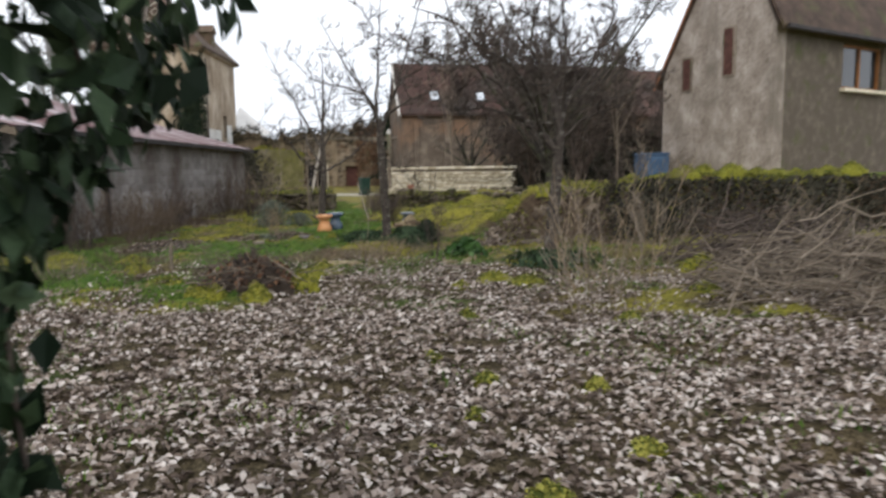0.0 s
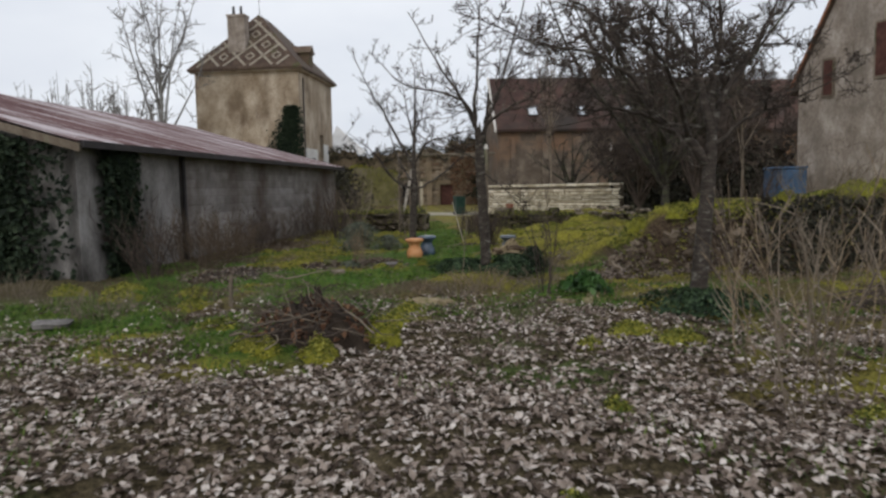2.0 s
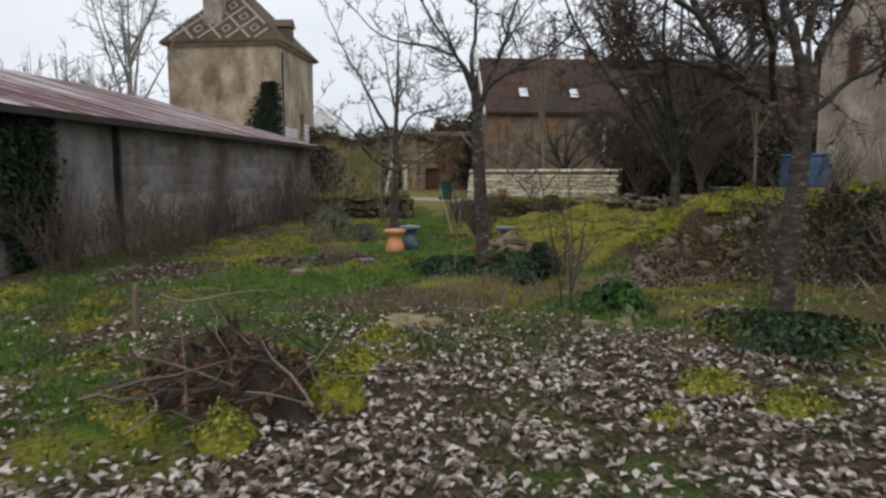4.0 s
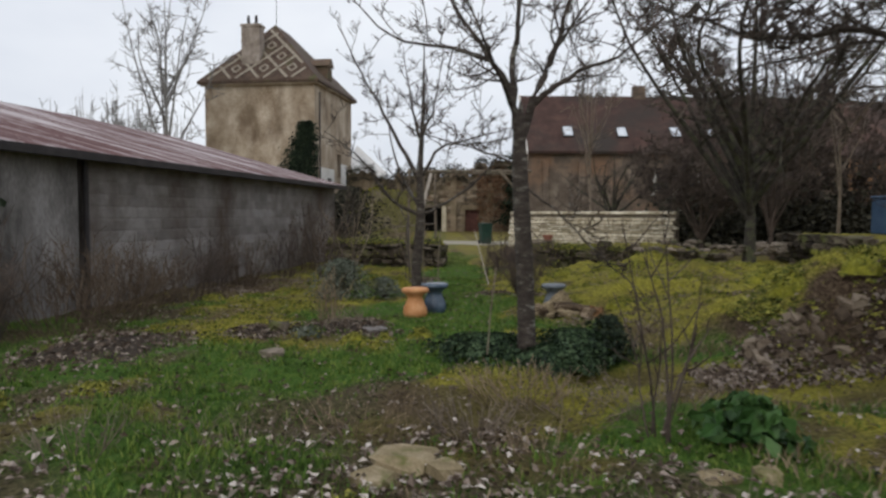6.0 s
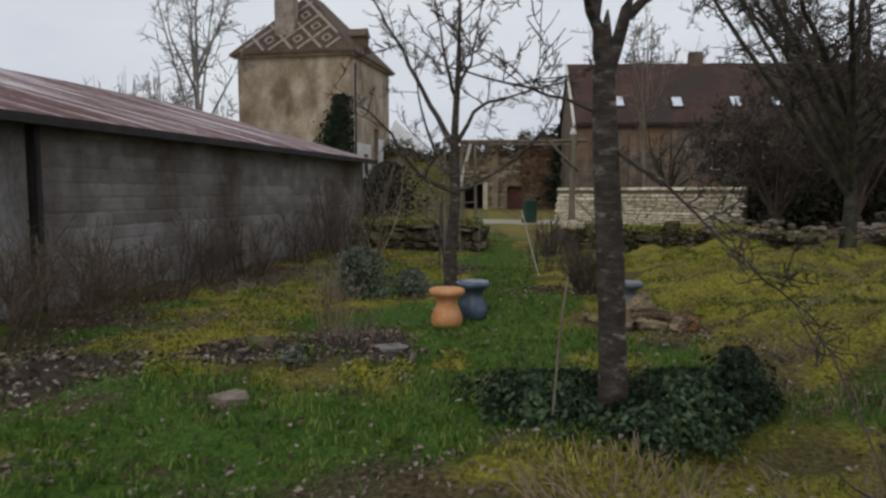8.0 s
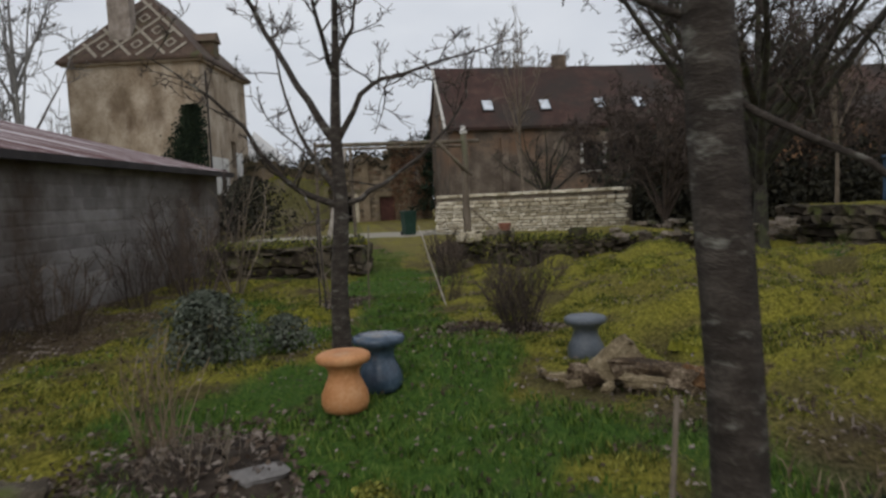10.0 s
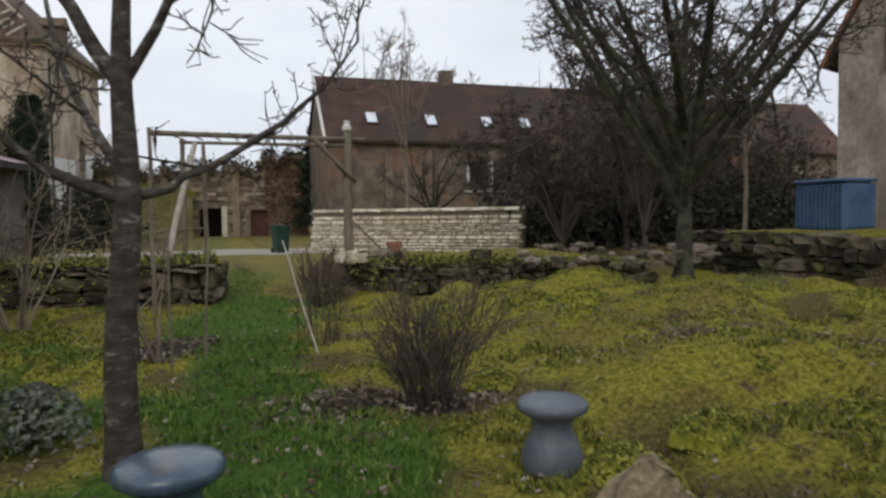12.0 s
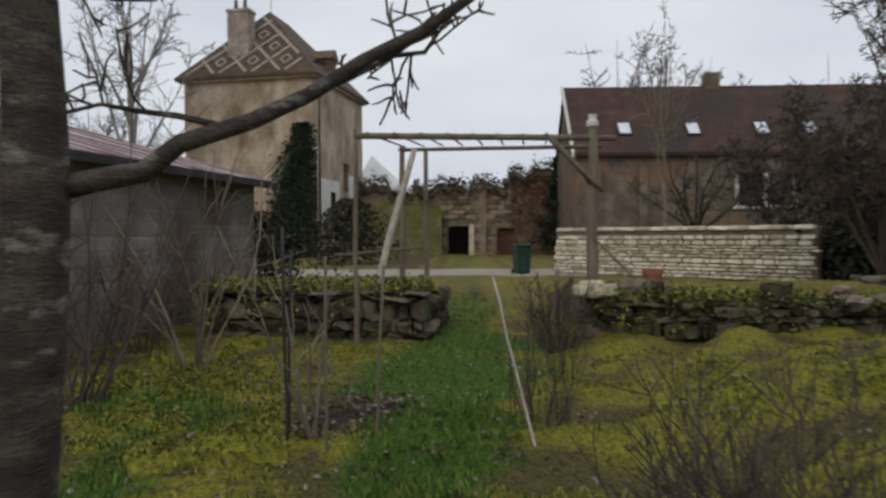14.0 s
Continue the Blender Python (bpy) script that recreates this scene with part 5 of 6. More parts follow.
# ---- brush heap, soil heap, log and slabs ----
def brush_heap(name, label, at, rx, ry, h, count, material, seed, thick=0.011):
    rng = random.Random(seed)
    ob = thing(name, label, "brushwood", at)
    st = Sticks()
    for _ in range(count):
        a, f = rng.uniform(0, 6.28), rng.random() ** 0.5
        x, y = rx * f * math.cos(a), ry * f * math.sin(a)
        z = h * (1 - f ** 2) * rng.random() + 0.03
        az = rng.gauss(0.4, 1.1)
        d = Vector((math.cos(az), math.sin(az), rng.gauss(0, 0.22)))
        ln = rng.uniform(0.5, 1.7) * min(rx, 1.0)
        pts = wander(rng, Vector((x, y, z)) - d * ln / 2, d, ln, 0.0, 0.24, 5)
        for q in pts:
            q.z = max(q.z, 0.015)
        r = thick * rng.uniform(0.4, 1.6)
        st.tube(pts, [r, r, r * 0.9, r * 0.7, r * 0.5, r * 0.3], 4)
    tagged(part("branch_tangle", st.data(), material, ob), kind="stuff")
    return ob


brush_heap("brush_heap", "big heap of cut grey-brown branches", foot(6.2, 6.7), 1.7, 1.5, 0.85, 800, TWIG_PALE, 51, 0.008)
brush_heap("brush_heap", "heap of dark cut branches behind", foot(6.9, 9.0), 1.6, 1.3, 0.8, 500, TWIG, 52, 0.009)


def heap(name, label, at, rx, ry, h, material, seed, category, rough=0.14):
    rng = random.Random(seed)
    n, rings = 26, 8
    vs, fs = [(0, 0, h)], []
    for k in range(1, rings + 1):
        f = k / rings
        for i in range(n):
            a = 2 * math.pi * i / n
            wob = 1 + 0.16 * math.sin(3 * a + seed) + 0.08 * math.sin(7 * a)
            z = h * (1 - f ** 1.8) + rng.gauss(0, rough * h * 0.6) * (1 - f) - (0.06 if k == rings else 0)
            vs.append((rx * f * wob * math.cos(a) + rng.gauss(0, 0.02 * rx), ry * f * wob * math.sin(a) + rng.gauss(0, 0.02 * ry), z))
    fs += [(0, 1 + i, 1 + (i + 1) % n) for i in range(n)]
    for k in range(rings - 1):
        fs += [(1 + k * n + i, 1 + (k + 1) * n + i, 1 + (k + 1) * n + (i + 1) % n, 1 + k * n + (i + 1) % n) for i in range(n)]
    ob = thing(name, label, category, at)
    part("body", (vs, fs), material, ob, smooth=True)
    if category == "soil":
        def crumb(rng):
            a, f = rng.uniform(0, 6.28), rng.random() ** 0.5 * 1.25
            return (rx * f * math.cos(a), ry * f * math.sin(a), h * max(0.25, 1 - f ** 1.8) + 0.03), (0, 0, 1)
        tagged(part("bed_litter", leaf_cloud(rng, int(900 * rx), crumb, 0.05, 0.1), LEAF_BROWN, ob), kind="stuff")
    if material is MOSS:
        def tuft(rng):
            q = rng.choice(vs)
            return (q[0] + rng.gauss(0, 0.07 * rx), q[1] + rng.gauss(0, 0.07 * rx), q[2] + rng.gauss(0.004, 0.012)), (q[0] / rx, q[1] / ry, 0.8)
        tagged(part("moss_fronds", leaf_cloud(rng, int(400 + 2400 * rx), tuft, 0.024 + 0.012 * rx, 0.0), MOSSY, ob), kind="stuff")
    return ob


SH = heap("soil_heap", "low heap of dark soil and roots", foot(-0.72, 8.75, -0.1), 0.52, 0.44, 0.38, SOIL, 3, "soil heap", 0.5)
brush_heap("root_tangle", "tangle of dry roots on soil heap", foot(-0.72, 8.72, 0.02), 0.5, 0.42, 0.38, 120, TWIG, 53, 0.005)
brush_heap("root_tangle", "few long pale roots over soil heap", foot(-0.75, 8.62, 0.02), 0.62, 0.45, 0.4, 26, TWIG_PALE, 55, 0.007)


def heap_bits(rng):
    a, f = rng.uniform(0, 6.28), rng.random() ** 0.5
    return (-0.72 + 0.58 * f * math.cos(a), 8.75 + 0.5 * f * math.sin(a), float(lift(-0.72, 8.75)) + 0.28 * (1 - f ** 1.8) + rng.gauss(0, 0.03)), (0, 0, 1)


tagged(part("heap_debris", leaf_cloud(random.Random(54), 260, heap_bits, 0.06, 0.0, 0.5), LEAF_RUST), "dark crumbled debris on soil heap", "debris", kind="stuff")

heap("soil_bed", "low dark dug bed beside the shed", foot(-2.9, 14.8, -0.04), 0.8, 1.0, 0.14, SOIL, 4, "soil")
heap("soil_bed", "bare brown flower bed with litter", foot(-0.45, 16.3, -0.05), 0.75, 0.7, 0.13, SOIL, 5, "soil")
heap("soil_bed", "bare brown patch below young tree", foot(0.55, 22.6, -0.05), 0.6, 0.6, 0.12, SOIL, 6, "soil")
heap("soil_bed", "dark soil patch beside twiggy bush", foot(1.75, 19.7, -0.05), 0.5, 0.45, 0.1, SOIL, 7, "soil")
heap("soil_bed", "dark bare soil below twiggy bush", foot(2.35, 19.3, -0.06), 0.6, 0.5, 0.1, SOIL, 10, "soil")
heap("soil_bed", "dark bare patch below the lavender", foot(-1.6, 15.9, -0.05), 0.5, 0.4, 0.1, SOIL, 9, "soil")


LOG_PALE = surface("pale_broken_wood", ramp3((0.09, 0.065, 0.035), (0.24, 0.185, 0.11), (0.46, 0.37, 0.24)), 7, 0.9, 0.9, 40, (0.05, 0.035, 0.02), 5, (0.54, 0.62), bump_dist=0.03)
LOG_ROT = surface("orange_rotten_wood", ramp3((0.05, 0.028, 0.014), (0.16, 0.085, 0.04), (0.36, 0.2, 0.09)), 9, 0.9, 0.8, 50, bump_dist=0.02)


def chunk(seed, size, rz, at, tilt=0.0, jag=0.34):
    """A splintered lump of wood: a jagged block, split across its length."""
    rng = random.Random(seed)
    bm = bmesh.new()
    bmesh.ops.create_cube(bm, size=1)
    bmesh.ops.subdivide_edges(bm, edges=bm.edges[:], cuts=3, use_grid_fill=True)
    for v in bm.verts:
        ring = math.hypot(v.co.y, v.co.z)
        if ring > 0.5:
            v.co.y, v.co.z = v.co.y * 0.55 / ring, v.co.z * 0.55 / ring
        v.co += Vector((rng.gauss(0, jag * 0.2), rng.gauss(0, jag * 0.22), rng.gauss(0, jag * 0.22)))
    return moved(bm, pose(*at, 0, tilt, rz) @ Matrix.Diagonal((*size, 1)))


def log_thing():
    ob = thing("rotten_log", "split rotting log lying on moss", "log", foot(2.45, 17.05), -30)
    part("trunk_piece", chunk(1, (0.62, 0.2, 0.19), 0, (0.26, 0.0, 0.09), 6), LOG_WOOD, ob)
    part("rotten_end", chunk(2, (0.16, 0.17, 0.16), 0, (0.56, 0.0, 0.08), 0), LOG_ROT, ob, "orange crumbling log end")
    part("broken_end", chunk(3, (0.36, 0.2, 0.24), 25, (-0.03, 0.06, 0.17), -38), LOG_PALE, ob, "pale splintered log end")
    part("split_piece", chunk(4, (0.34, 0.13, 0.14), 12, (-0.2, -0.03, 0.07), 10), LOG_WOOD, ob)
    part("split_piece", chunk(5, (0.28, 0.1, 0.1), 5, (0.2, -0.13, 0.06), 4), LOG_PALE, ob)
    for k, (x, y, w) in enumerate(((-0.45, 0.03, 0.2), (-0.32, -0.16, 0.12), (-0.05, -0.2, 0.14), (-0.62, 0.12, 0.12))):
        part("chip", chunk(10 + k, (w, w * 0.5, 0.06), 40 * k, (x, y, 0.025)), LOG_PALE, ob)


log_thing()
RM = [stone_mesh("stone", 200 + s, RUBBLE, 0.2) for s in range(5)]
RMD = [stone_mesh("stone", 210 + s, RUBBLE_DARK, 0.3) for s in range(6)]
EARTH_STONE = surface("earth_stained_stone", ramp3((0.06, 0.042, 0.028), (0.12, 0.088, 0.06), (0.24, 0.19, 0.14)), 4, 0.92, 0.5, 30, per_object=0.4, bump_dist=0.03)
RME = [stone_mesh("stone", 260 + s, EARTH_STONE, 0.3) for s in range(5)]
RMW = [stone_mesh("stone", 220 + s, WHITE_STONE, 0.09) for s in range(5)]
MOSS_ME = [stone_mesh("moss_cushion", 230 + s, MOSS, 0.12) for s in range(4)]


def loose(name, label, category, me, at, size, rz=0.0, group=""):
    ob = new(name, me)
    ob.location, ob.scale, ob.rotation_euler = at, size, (0.05, 0.03, rz)
    return tagged(ob, label, category, group)


for x, y, s in ((3.05, 26.35, 0.3), (3.25, 26.3, 0.22), (2.9, 26.3, 0.2)):
    loose("whitish_stone", "whitish stone at the pergola post foot", "stone", RMW[int(s * 10)], (x, y, 0.62 + s * 0.2), (s, s * 0.8, s * 0.75), x * 5, "stones at the post foot")
SLAB = surface("pale_ochre_stone", ramp3((0.15, 0.115, 0.06), (0.26, 0.205, 0.12), (0.38, 0.31, 0.21)), 6, 0.9, 0.7, 50, (0.11, 0.115, 0.03), 5, (0.52, 0.64))
SLAB_ME = [stone_mesh("slab", 240 + s, SLAB, 0.16) for s in range(3)]
GREY_ME = stone_mesh("slab", 244, RENDER_GREY, 0.12)
for x, y, sx, sy in ((0.45, 11.35, 0.38, 0.36), (0.28, 11.05, 0.26, 0.2), (0.68, 11.12, 0.2, 0.16), (2.25, 11.0, 0.24, 0.16), (2.55, 11.05, 0.18, 0.14)):
    loose("flat_stone", "flat ochre stone sunk in ground", "stone", SLAB_ME[int(x * 10) % 3], foot(x, y, 0.005), (sx, sy, 0.09), x * 3, "flat stones in the litter")
loose("grey_slab", "broken grey slab lying on soil", "stone", GREY_ME, foot(-0.12, 16.0, 0.05), (0.3, 0.2, 0.04), 0.5)
loose("grey_slab", "grey slab among shed-side litter", "stone", GREY_ME, foot(-3.9, 10.2, 0.04), (0.4, 0.28, 0.07), 0.2)
loose("field_stone", "grey stone in grass", "stone", RM[0], foot(-1.0, 14.1, 0.05), (0.2, 0.16, 0.14), 0.8)
loose("field_stone", "dark mossy stone beside bed", "stone", RMD[0], foot(-1.35, 15.9, 0.05), (0.22, 0.2, 0.16), 0.3)
rng_m = random.Random(17)


def moss_lump(x, y, r, h, seed):
    return heap("moss_cushion", "rounded yellow-green moss cushion", foot(x, y, -0.03), r, r * 0.75, h, MOSS, seed, "moss", 0.25)


for k, (x, y, r, h) in enumerate(((-1.1, 8.35, 0.16, 0.14), (-0.62, 8.2, 0.18, 0.16), (-0.12, 8.75, 0.2, 0.2), (-1.45, 9.0, 0.12, 0.1), (1.46, 6.35, 0.15, 0.14), (3.07, 6.2, 0.16, 0.1), (0.02, 9.5, 0.26, 0.16), (0.2, 10.35, 0.22, 0.14), (-0.1, 9.1, 0.2, 0.15), (1.8, 8.2, 0.18, 0.12), (2.75, 8.5, 0.28, 0.12), (2.45, 9.0, 0.3, 0.12),
                                   (-0.28, 15.1, 0.2, 0.14), (0.5, 15.4, 0.2, 0.16), (-1.3, 8.6, 0.2, 0.14), (1.05, 2.9, 0.12, 0.08), (1.6, 2.6, 0.14, 0.09), (1.75, 3.3, 0.12, 0.07), (0.6, 3.4, 0.1, 0.06), (1.9, 4.3, 0.12, 0.08), (1.2, 4.6, 0.09, 0.06),
                                   (0.95, 3.9, 0.08, 0.06), (2.2, 18.65, 0.22, 0.1), (1.9, 18.9, 0.18, 0.1), (2.7, 18.7, 0.25, 0.1), (-1.9, 9.8, 0.3, 0.08), (5.4, 8.8, 0.35, 0.25), (4.5, 7.2, 0.25, 0.12), (0.9, 5.2, 0.1, 0.07), (4.5, 21.2, 0.35, 0.22), (-3.0, 12.6, 0.3, 0.1), (-3.9, 12.2, 0.34, 0.1), (-2.2, 12.9, 0.26, 0.09), (-5.0, 12.9, 0.3, 0.12), (-2.6, 11.2, 0.22, 0.09), (-4.3, 13.3, 0.36, 0.12), (-2.7, 16.2, 0.26, 0.1), (-2.9, 17.4, 0.24, 0.12), (-2.3, 18.4, 0.28, 0.1), (-3.2, 19.2, 0.3, 0.1), (-1.9, 15.0, 0.18, 0.1), (0.05, 15.3, 0.14, 0.12))):
    moss_lump(x, y, r, h, 300 + k)
for k in range(58):
    x, y = rng_m.uniform(2.8, 8.5), rng_m.uniform(15.5, 24.5)
    if k % 3 == 0:
        x, y = rng_m.uniform(-2.2, 0.0), rng_m.uniform(20.3, 25.0)
    moss_lump(x, y, rng_m.uniform(0.12, 0.34), rng_m.uniform(0.07, 0.17), 480 + k)
# mossy crest and stones of the bank
for k in range(16):
    x = 4.4 + k * 0.55
    moss_lump(x + rng_m.gauss(0, 0.1), 14.15 + rng_m.gauss(0, 0.15), rng_m.uniform(0.25, 0.45), rng_m.uniform(0.12, 0.26), 340 + k)
BANKST = thing("bank_stones", "loose stones fallen from the earth bank", "stones", group="")
for k in range(110):
    x = rng_m.uniform(3.6, 7.5) if k % 3 else rng_m.uniform(3.7, 5.4)
    y = 13.5 + 0.25 * math.sin(1.7 * x) + rng_m.uniform(-0.12, 0.3)
    s = rng_m.uniform(0.05, 0.15)
    piece("stone", rng_m.choice(RME), BANKST, foot(x, y, s * 0.1), (s * 1.3, s, s * 0.8), (rng_m.random(), rng_m.random(), rng_m.random() * 6))


# dense dark growth on the bank's face
def bank_leaf(rng):
    x = rng.uniform(6.0, 14.5)
    z = rng.random() * 1.25
    return (x, 13.3 - 0.25 * rng.random() + 0.3 * z + 0.25 * math.sin(1.7 * x), z), (0, -1, 0.3)


tagged(part("bank_growth", leaf_cloud(random.Random(61), 4500, bank_leaf, 0.09, 0.1), SCRUB), "dark growth on the bank's face", "undergrowth", kind="stuff")


def crest_moss(rng):
    x = rng.uniform(3.9, 12.5)
    y = 14.05 + 0.25 * math.sin(1.7 * x) + rng.gauss(0, 0.35)
    return foot(x, y, rng.uniform(0.01, 0.07)), (0, -0.4, 1)


tagged(part("crest_moss", leaf_cloud(random.Random(62), 16000, crest_moss, 0.045), MOSSY), "thick yellow moss along the bank's crest", "moss", kind="stuff")


def bank_litter(rng):
    x = rng.uniform(3.0, 8)
    return foot(x, 13.5 + 0.25 * math.sin(1.7 * x) + rng.gauss(0, 0.2), rng.uniform(0.01, 0.05)), (0, -1, 0.8)


tagged(part("bank_litter", leaf_cloud(random.Random(63), 6000, bank_litter, 0.045), LEAF_BROWN), "brown leaves and crumbs on the bank", "leaf litter", kind="stuff")


# ---- foreground trunk wrapped in ivy ----
def ivy_trunk():
    rng = random.Random(71)
    ob = thing("ivy_clad_trunk", "old trunk wrapped in dark ivy", "tree", foot(-0.61, 0.92))
    st = Sticks()
    st.tube([Vector(p) for p in ((-0.3, 0, -0.1), (-0.2, 0, 0.8), (0.0, 0, 1.6), (0.05, 0, 2.6), (0.1, 0.05, 3.6))], [0.2, 0.17, 0.16, 0.15, 0.12], 12)
    part("trunk", st.data(), BARK_DARK, ob, smooth=True)

    def where(rng):
        z = rng.uniform(1.0, 3.2)
        a = rng.uniform(0, 6.28)
        q = 0.2 + 0.08 * abs(math.sin(4 * z + 1)) + rng.random() * 0.1 - 0.1 * max(0.0, 1.25 - z)
        if z > 1.45:
            q += 0.62 * min(z - 1.45, 0.55) * rng.random() ** 0.35
        return (q * math.cos(a) - 0.27 * max(0.0, 1.55 - z), q * math.sin(a), z), (math.cos(a), math.sin(a), 0.1)
    tagged(part("ivy_leaves", leaf_cloud(rng, 7500, where, 0.044, 0.3, 0.15), IVY, ob), kind="stuff")
    for dx, dy, z0, ln in ((0.2, 0.1, 1.35, 0.5), (0.17, 0.0, 1.2, 0.45), (0.28, 0.1, 1.95, 0.3)):
        sp = Sticks()
        pts = wander(rng, Vector((dx, dy, z0)), Vector((0.05, 0, -1)), ln, -0.05, 0.06, 6)
        sp.tube(pts, [0.004] * 7, 4)
        part("ivy_shoot", sp.data(), TWIG, ob)

        def hang(rng, pts=pts):
            q = rng.choice(pts)
            return (q.x + rng.gauss(0, 0.02), q.y + rng.gauss(0, 0.02), q.z), (0.3, -1, 0)
        tagged(part("ivy_leaves", leaf_cloud(rng, 26, hang, 0.06, 0.3, 0.1), IVY, ob), kind="stuff")


ivy_trunk()


# ivy on the near end of the shed
def shed_ivy(rng):
    if rng.random() < 0.75:
        y = max(0.05, rng.gauss(2.6, 0.9))
        return (-0.06 - rng.random() * 0.22, y, rng.random() * (2.3 + 0.2 * y)), (-1, 0, 0.2)
    return (1.1 + rng.gauss(0, 0.22), -0.05 - rng.random() * 0.15, rng.random() ** 0.8 * 2.3), (0, -1, 0.2)


si = part("ivy", leaf_cloud(random.Random(72), 20000, shed_ivy, 0.11, 0.2), CONIFER)
si.matrix_world = SHED.matrix_world.copy()
tagged(si, "dark dead ivy on the shed's end", "ivy", kind="stuff")


# ---- leaf litter and grass ----
def litter(rng):
    while True:
        x, y = rng.uniform(-8.5, 11.0), rng.uniform(-4.0, 12.2)
        keep = 1.6 if y < 7.5 else max(0.06, 1 - (y - 7.5) / 5.5)
        if x < -0.8 and y > 4.5:
            keep *= 0.7
        keep *= 0.35 + 0.9 * (0.5 + 0.5 * noise.noise(Vector((x * 0.55, y * 0.55, 3.1)))) ** 0.8
        edge = 0.6 * noise.noise(Vector((x * 0.9, y * 0.9, 9.0)))
        keep *= (0.22 if y < 0.3 + edge else 1.0) * max(0.0, min(1.0, (x + 8 + edge) / 3.5)) * max(0.0, min(1.0, (10.5 + edge - x) / 4.0))
        keep *= max(0.0, min(1.0, (y + 4 + edge) / 1.5))
        i, j = cell_of(x, y)
        keep *= 0.08 + 0.92 * SOILED[i, j]
        if rng.random() < keep and (x < 4.5 + edge or y < 8 + edge or rng.random() < 0.3):
            return (x, y, float(H_GRID(x, y)) + rng.uniform(0.008, 0.035)), (0, 0, 1)


def cell_of(x, y):
    return min(max(int((y + 3) / 0.14) + Y0, 0), ny_ - 1), min(max(int((x + 8) / 0.14) + X0, 0), nx_ - 1)


def H_GRID(x, y):
    i, j = int((y + 3) / 0.14) + Y0, int((x + 8) / 0.14) + X0
    return ZZ[min(max(i, 0), ny_ - 1), min(max(j, 0), nx_ - 1)]


X0, Y0 = int(np.argmin(np.abs(gx + 8))), int(np.argmin(np.abs(gy + 3)))
tagged(part("leaf_litter", leaf_cloud(random.Random(81), 125000, litter, 0.05, 0.5, 0.3), LEAF_DEAD), "layer of dry grey-brown fallen leaves", "leaf litter", kind="stuff")


def sparse(rng):
    while True:
        x, y = rng.uniform(-4, 8), rng.uniform(9, 25)
        i, j = cell_of(x, y)
        if rng.random() < 0.25 + SOILED[i, j]:
            break
    return (x, y, float(H_GRID(x, y)) + 0.03), (0, 0, 1)


tagged(part("scattered_leaves", leaf_cloud(random.Random(82), 19000, sparse, 0.036, 0.4), LEAF_BROWN), "fallen leaves scattered over the grass", "leaf litter", kind="stuff")


def blades(seed, count, region, height, material, name, label, density=0.5, wide=0.006, mossy=False):
    r = np.random.default_rng(seed)
    x0, x1, y0, y1 = region
    px, py = r.uniform(x0, x1, count * 3), r.uniform(y0, y1, count * 3)
    f = np.sin(px * 1.1 + 1.7 * np.sin(py * 0.8)) * np.sin(py * 1.3 + px * 0.4) + 0.6 * np.sin(px * 3.3 + py) * np.sin(py * 2.9)
    jy, jx = np.clip(((py + 3) / 0.14).astype(int) + Y0, 0, ny_ - 1), np.clip(((px + 8) / 0.14).astype(int) + X0, 0, nx_ - 1)
    like = (1 - SOILED[jy, jx]) * (MOSSED[jy, jx] if mossy else 1.0 - MOSSED[jy, jx]) if mossy is not None else 0.45 * (f > 0.35)
    ok = (r.random(len(f)) < like) & (f + r.normal(0, 0.6, len(f)) > np.quantile(f, density) - 0.5)
    if mossy:
        ok &= r.random(len(f)) < smooth_step(CLUMP[jy, jx], -0.9, 0.5)
    px, py = px[ok][:count], py[ok][:count]
    n = len(px)
    iy = np.clip(((py + 3) / 0.14).astype(int) + Y0, 0, ny_ - 1)
    ix = np.clip(((px + 8) / 0.14).astype(int) + X0, 0, nx_ - 1)
    pz = ZZ[iy, ix] - 0.01
    a, h, ln = r.uniform(0, 6.28, n), height * r.uniform(0.4, 1.3, n), r.uniform(0, 6.28, n)
    if mossy:
        h = h * (0.6 + 1.1 * smooth_step(CLUMP[iy, ix], -0.3, 1.2))
    lean = h * r.uniform(0.1, 0.9, n)
    w = wide * r.uniform(0.6, 1.4, n)
    base = np.stack([px, py, pz], 1)
    side = np.stack([np.cos(a) * w, np.sin(a) * w, 0 * a], 1)
    mid = base + np.stack([np.cos(ln) * lean * 0.35, np.sin(ln) * lean * 0.35, h * 0.6], 1)
    top = base + np.stack([np.cos(ln) * lean, np.sin(ln) * lean, h], 1)
    vs = np.stack([base - side, base + side, mid + side * 0.7, mid - side * 0.7, top], 1).reshape(-1, 3)
    b = np.arange(n)[:, None] * 5
    quads, tris = (b + np.array([0, 1, 2, 3])).tolist(), (b + np.array([3, 2, 4])).tolist()
    me = bpy.data.meshes.new(name)
    me.from_pydata(vs.tolist(), [], quads + tris)
    me.materials.append(material)
    tagged(new(name, me), label, "grass", kind="stuff")


blades(91, 85000, (-5.0, 5.2, 8.5, 23), 0.06, GRASS, "grass", "short green garden grass")
blades(92, 26000, (-6.5, 3.8, 2.5, 12.5), 0.07, GRASS, "grass", "sparse grass among fallen leaves", 0.72, 0.006, None)
blades(93, 26000, (-3, 12.5, 20, 34), 0.06, GRASS, "grass", "short grass before the low walls", 0.4, 0.009)
blades(94, 14000, (2.5, 10.5, 9.5, 25), 0.12, STALK, "dry_grass", "dry straw-coloured grass on the bank", 0.6)
blades(95, 120000, (2.2, 9.5, 13.8, 25), 0.032, MOSSY, "moss", "yellow-green moss covering the slope", 0.45, 0.007, True)
blades(96, 90000, (-5.0, 2.6, 10, 26), 0.03, MOSSY, "moss", "yellow-green moss among the grass", 0.5, 0.007, True)
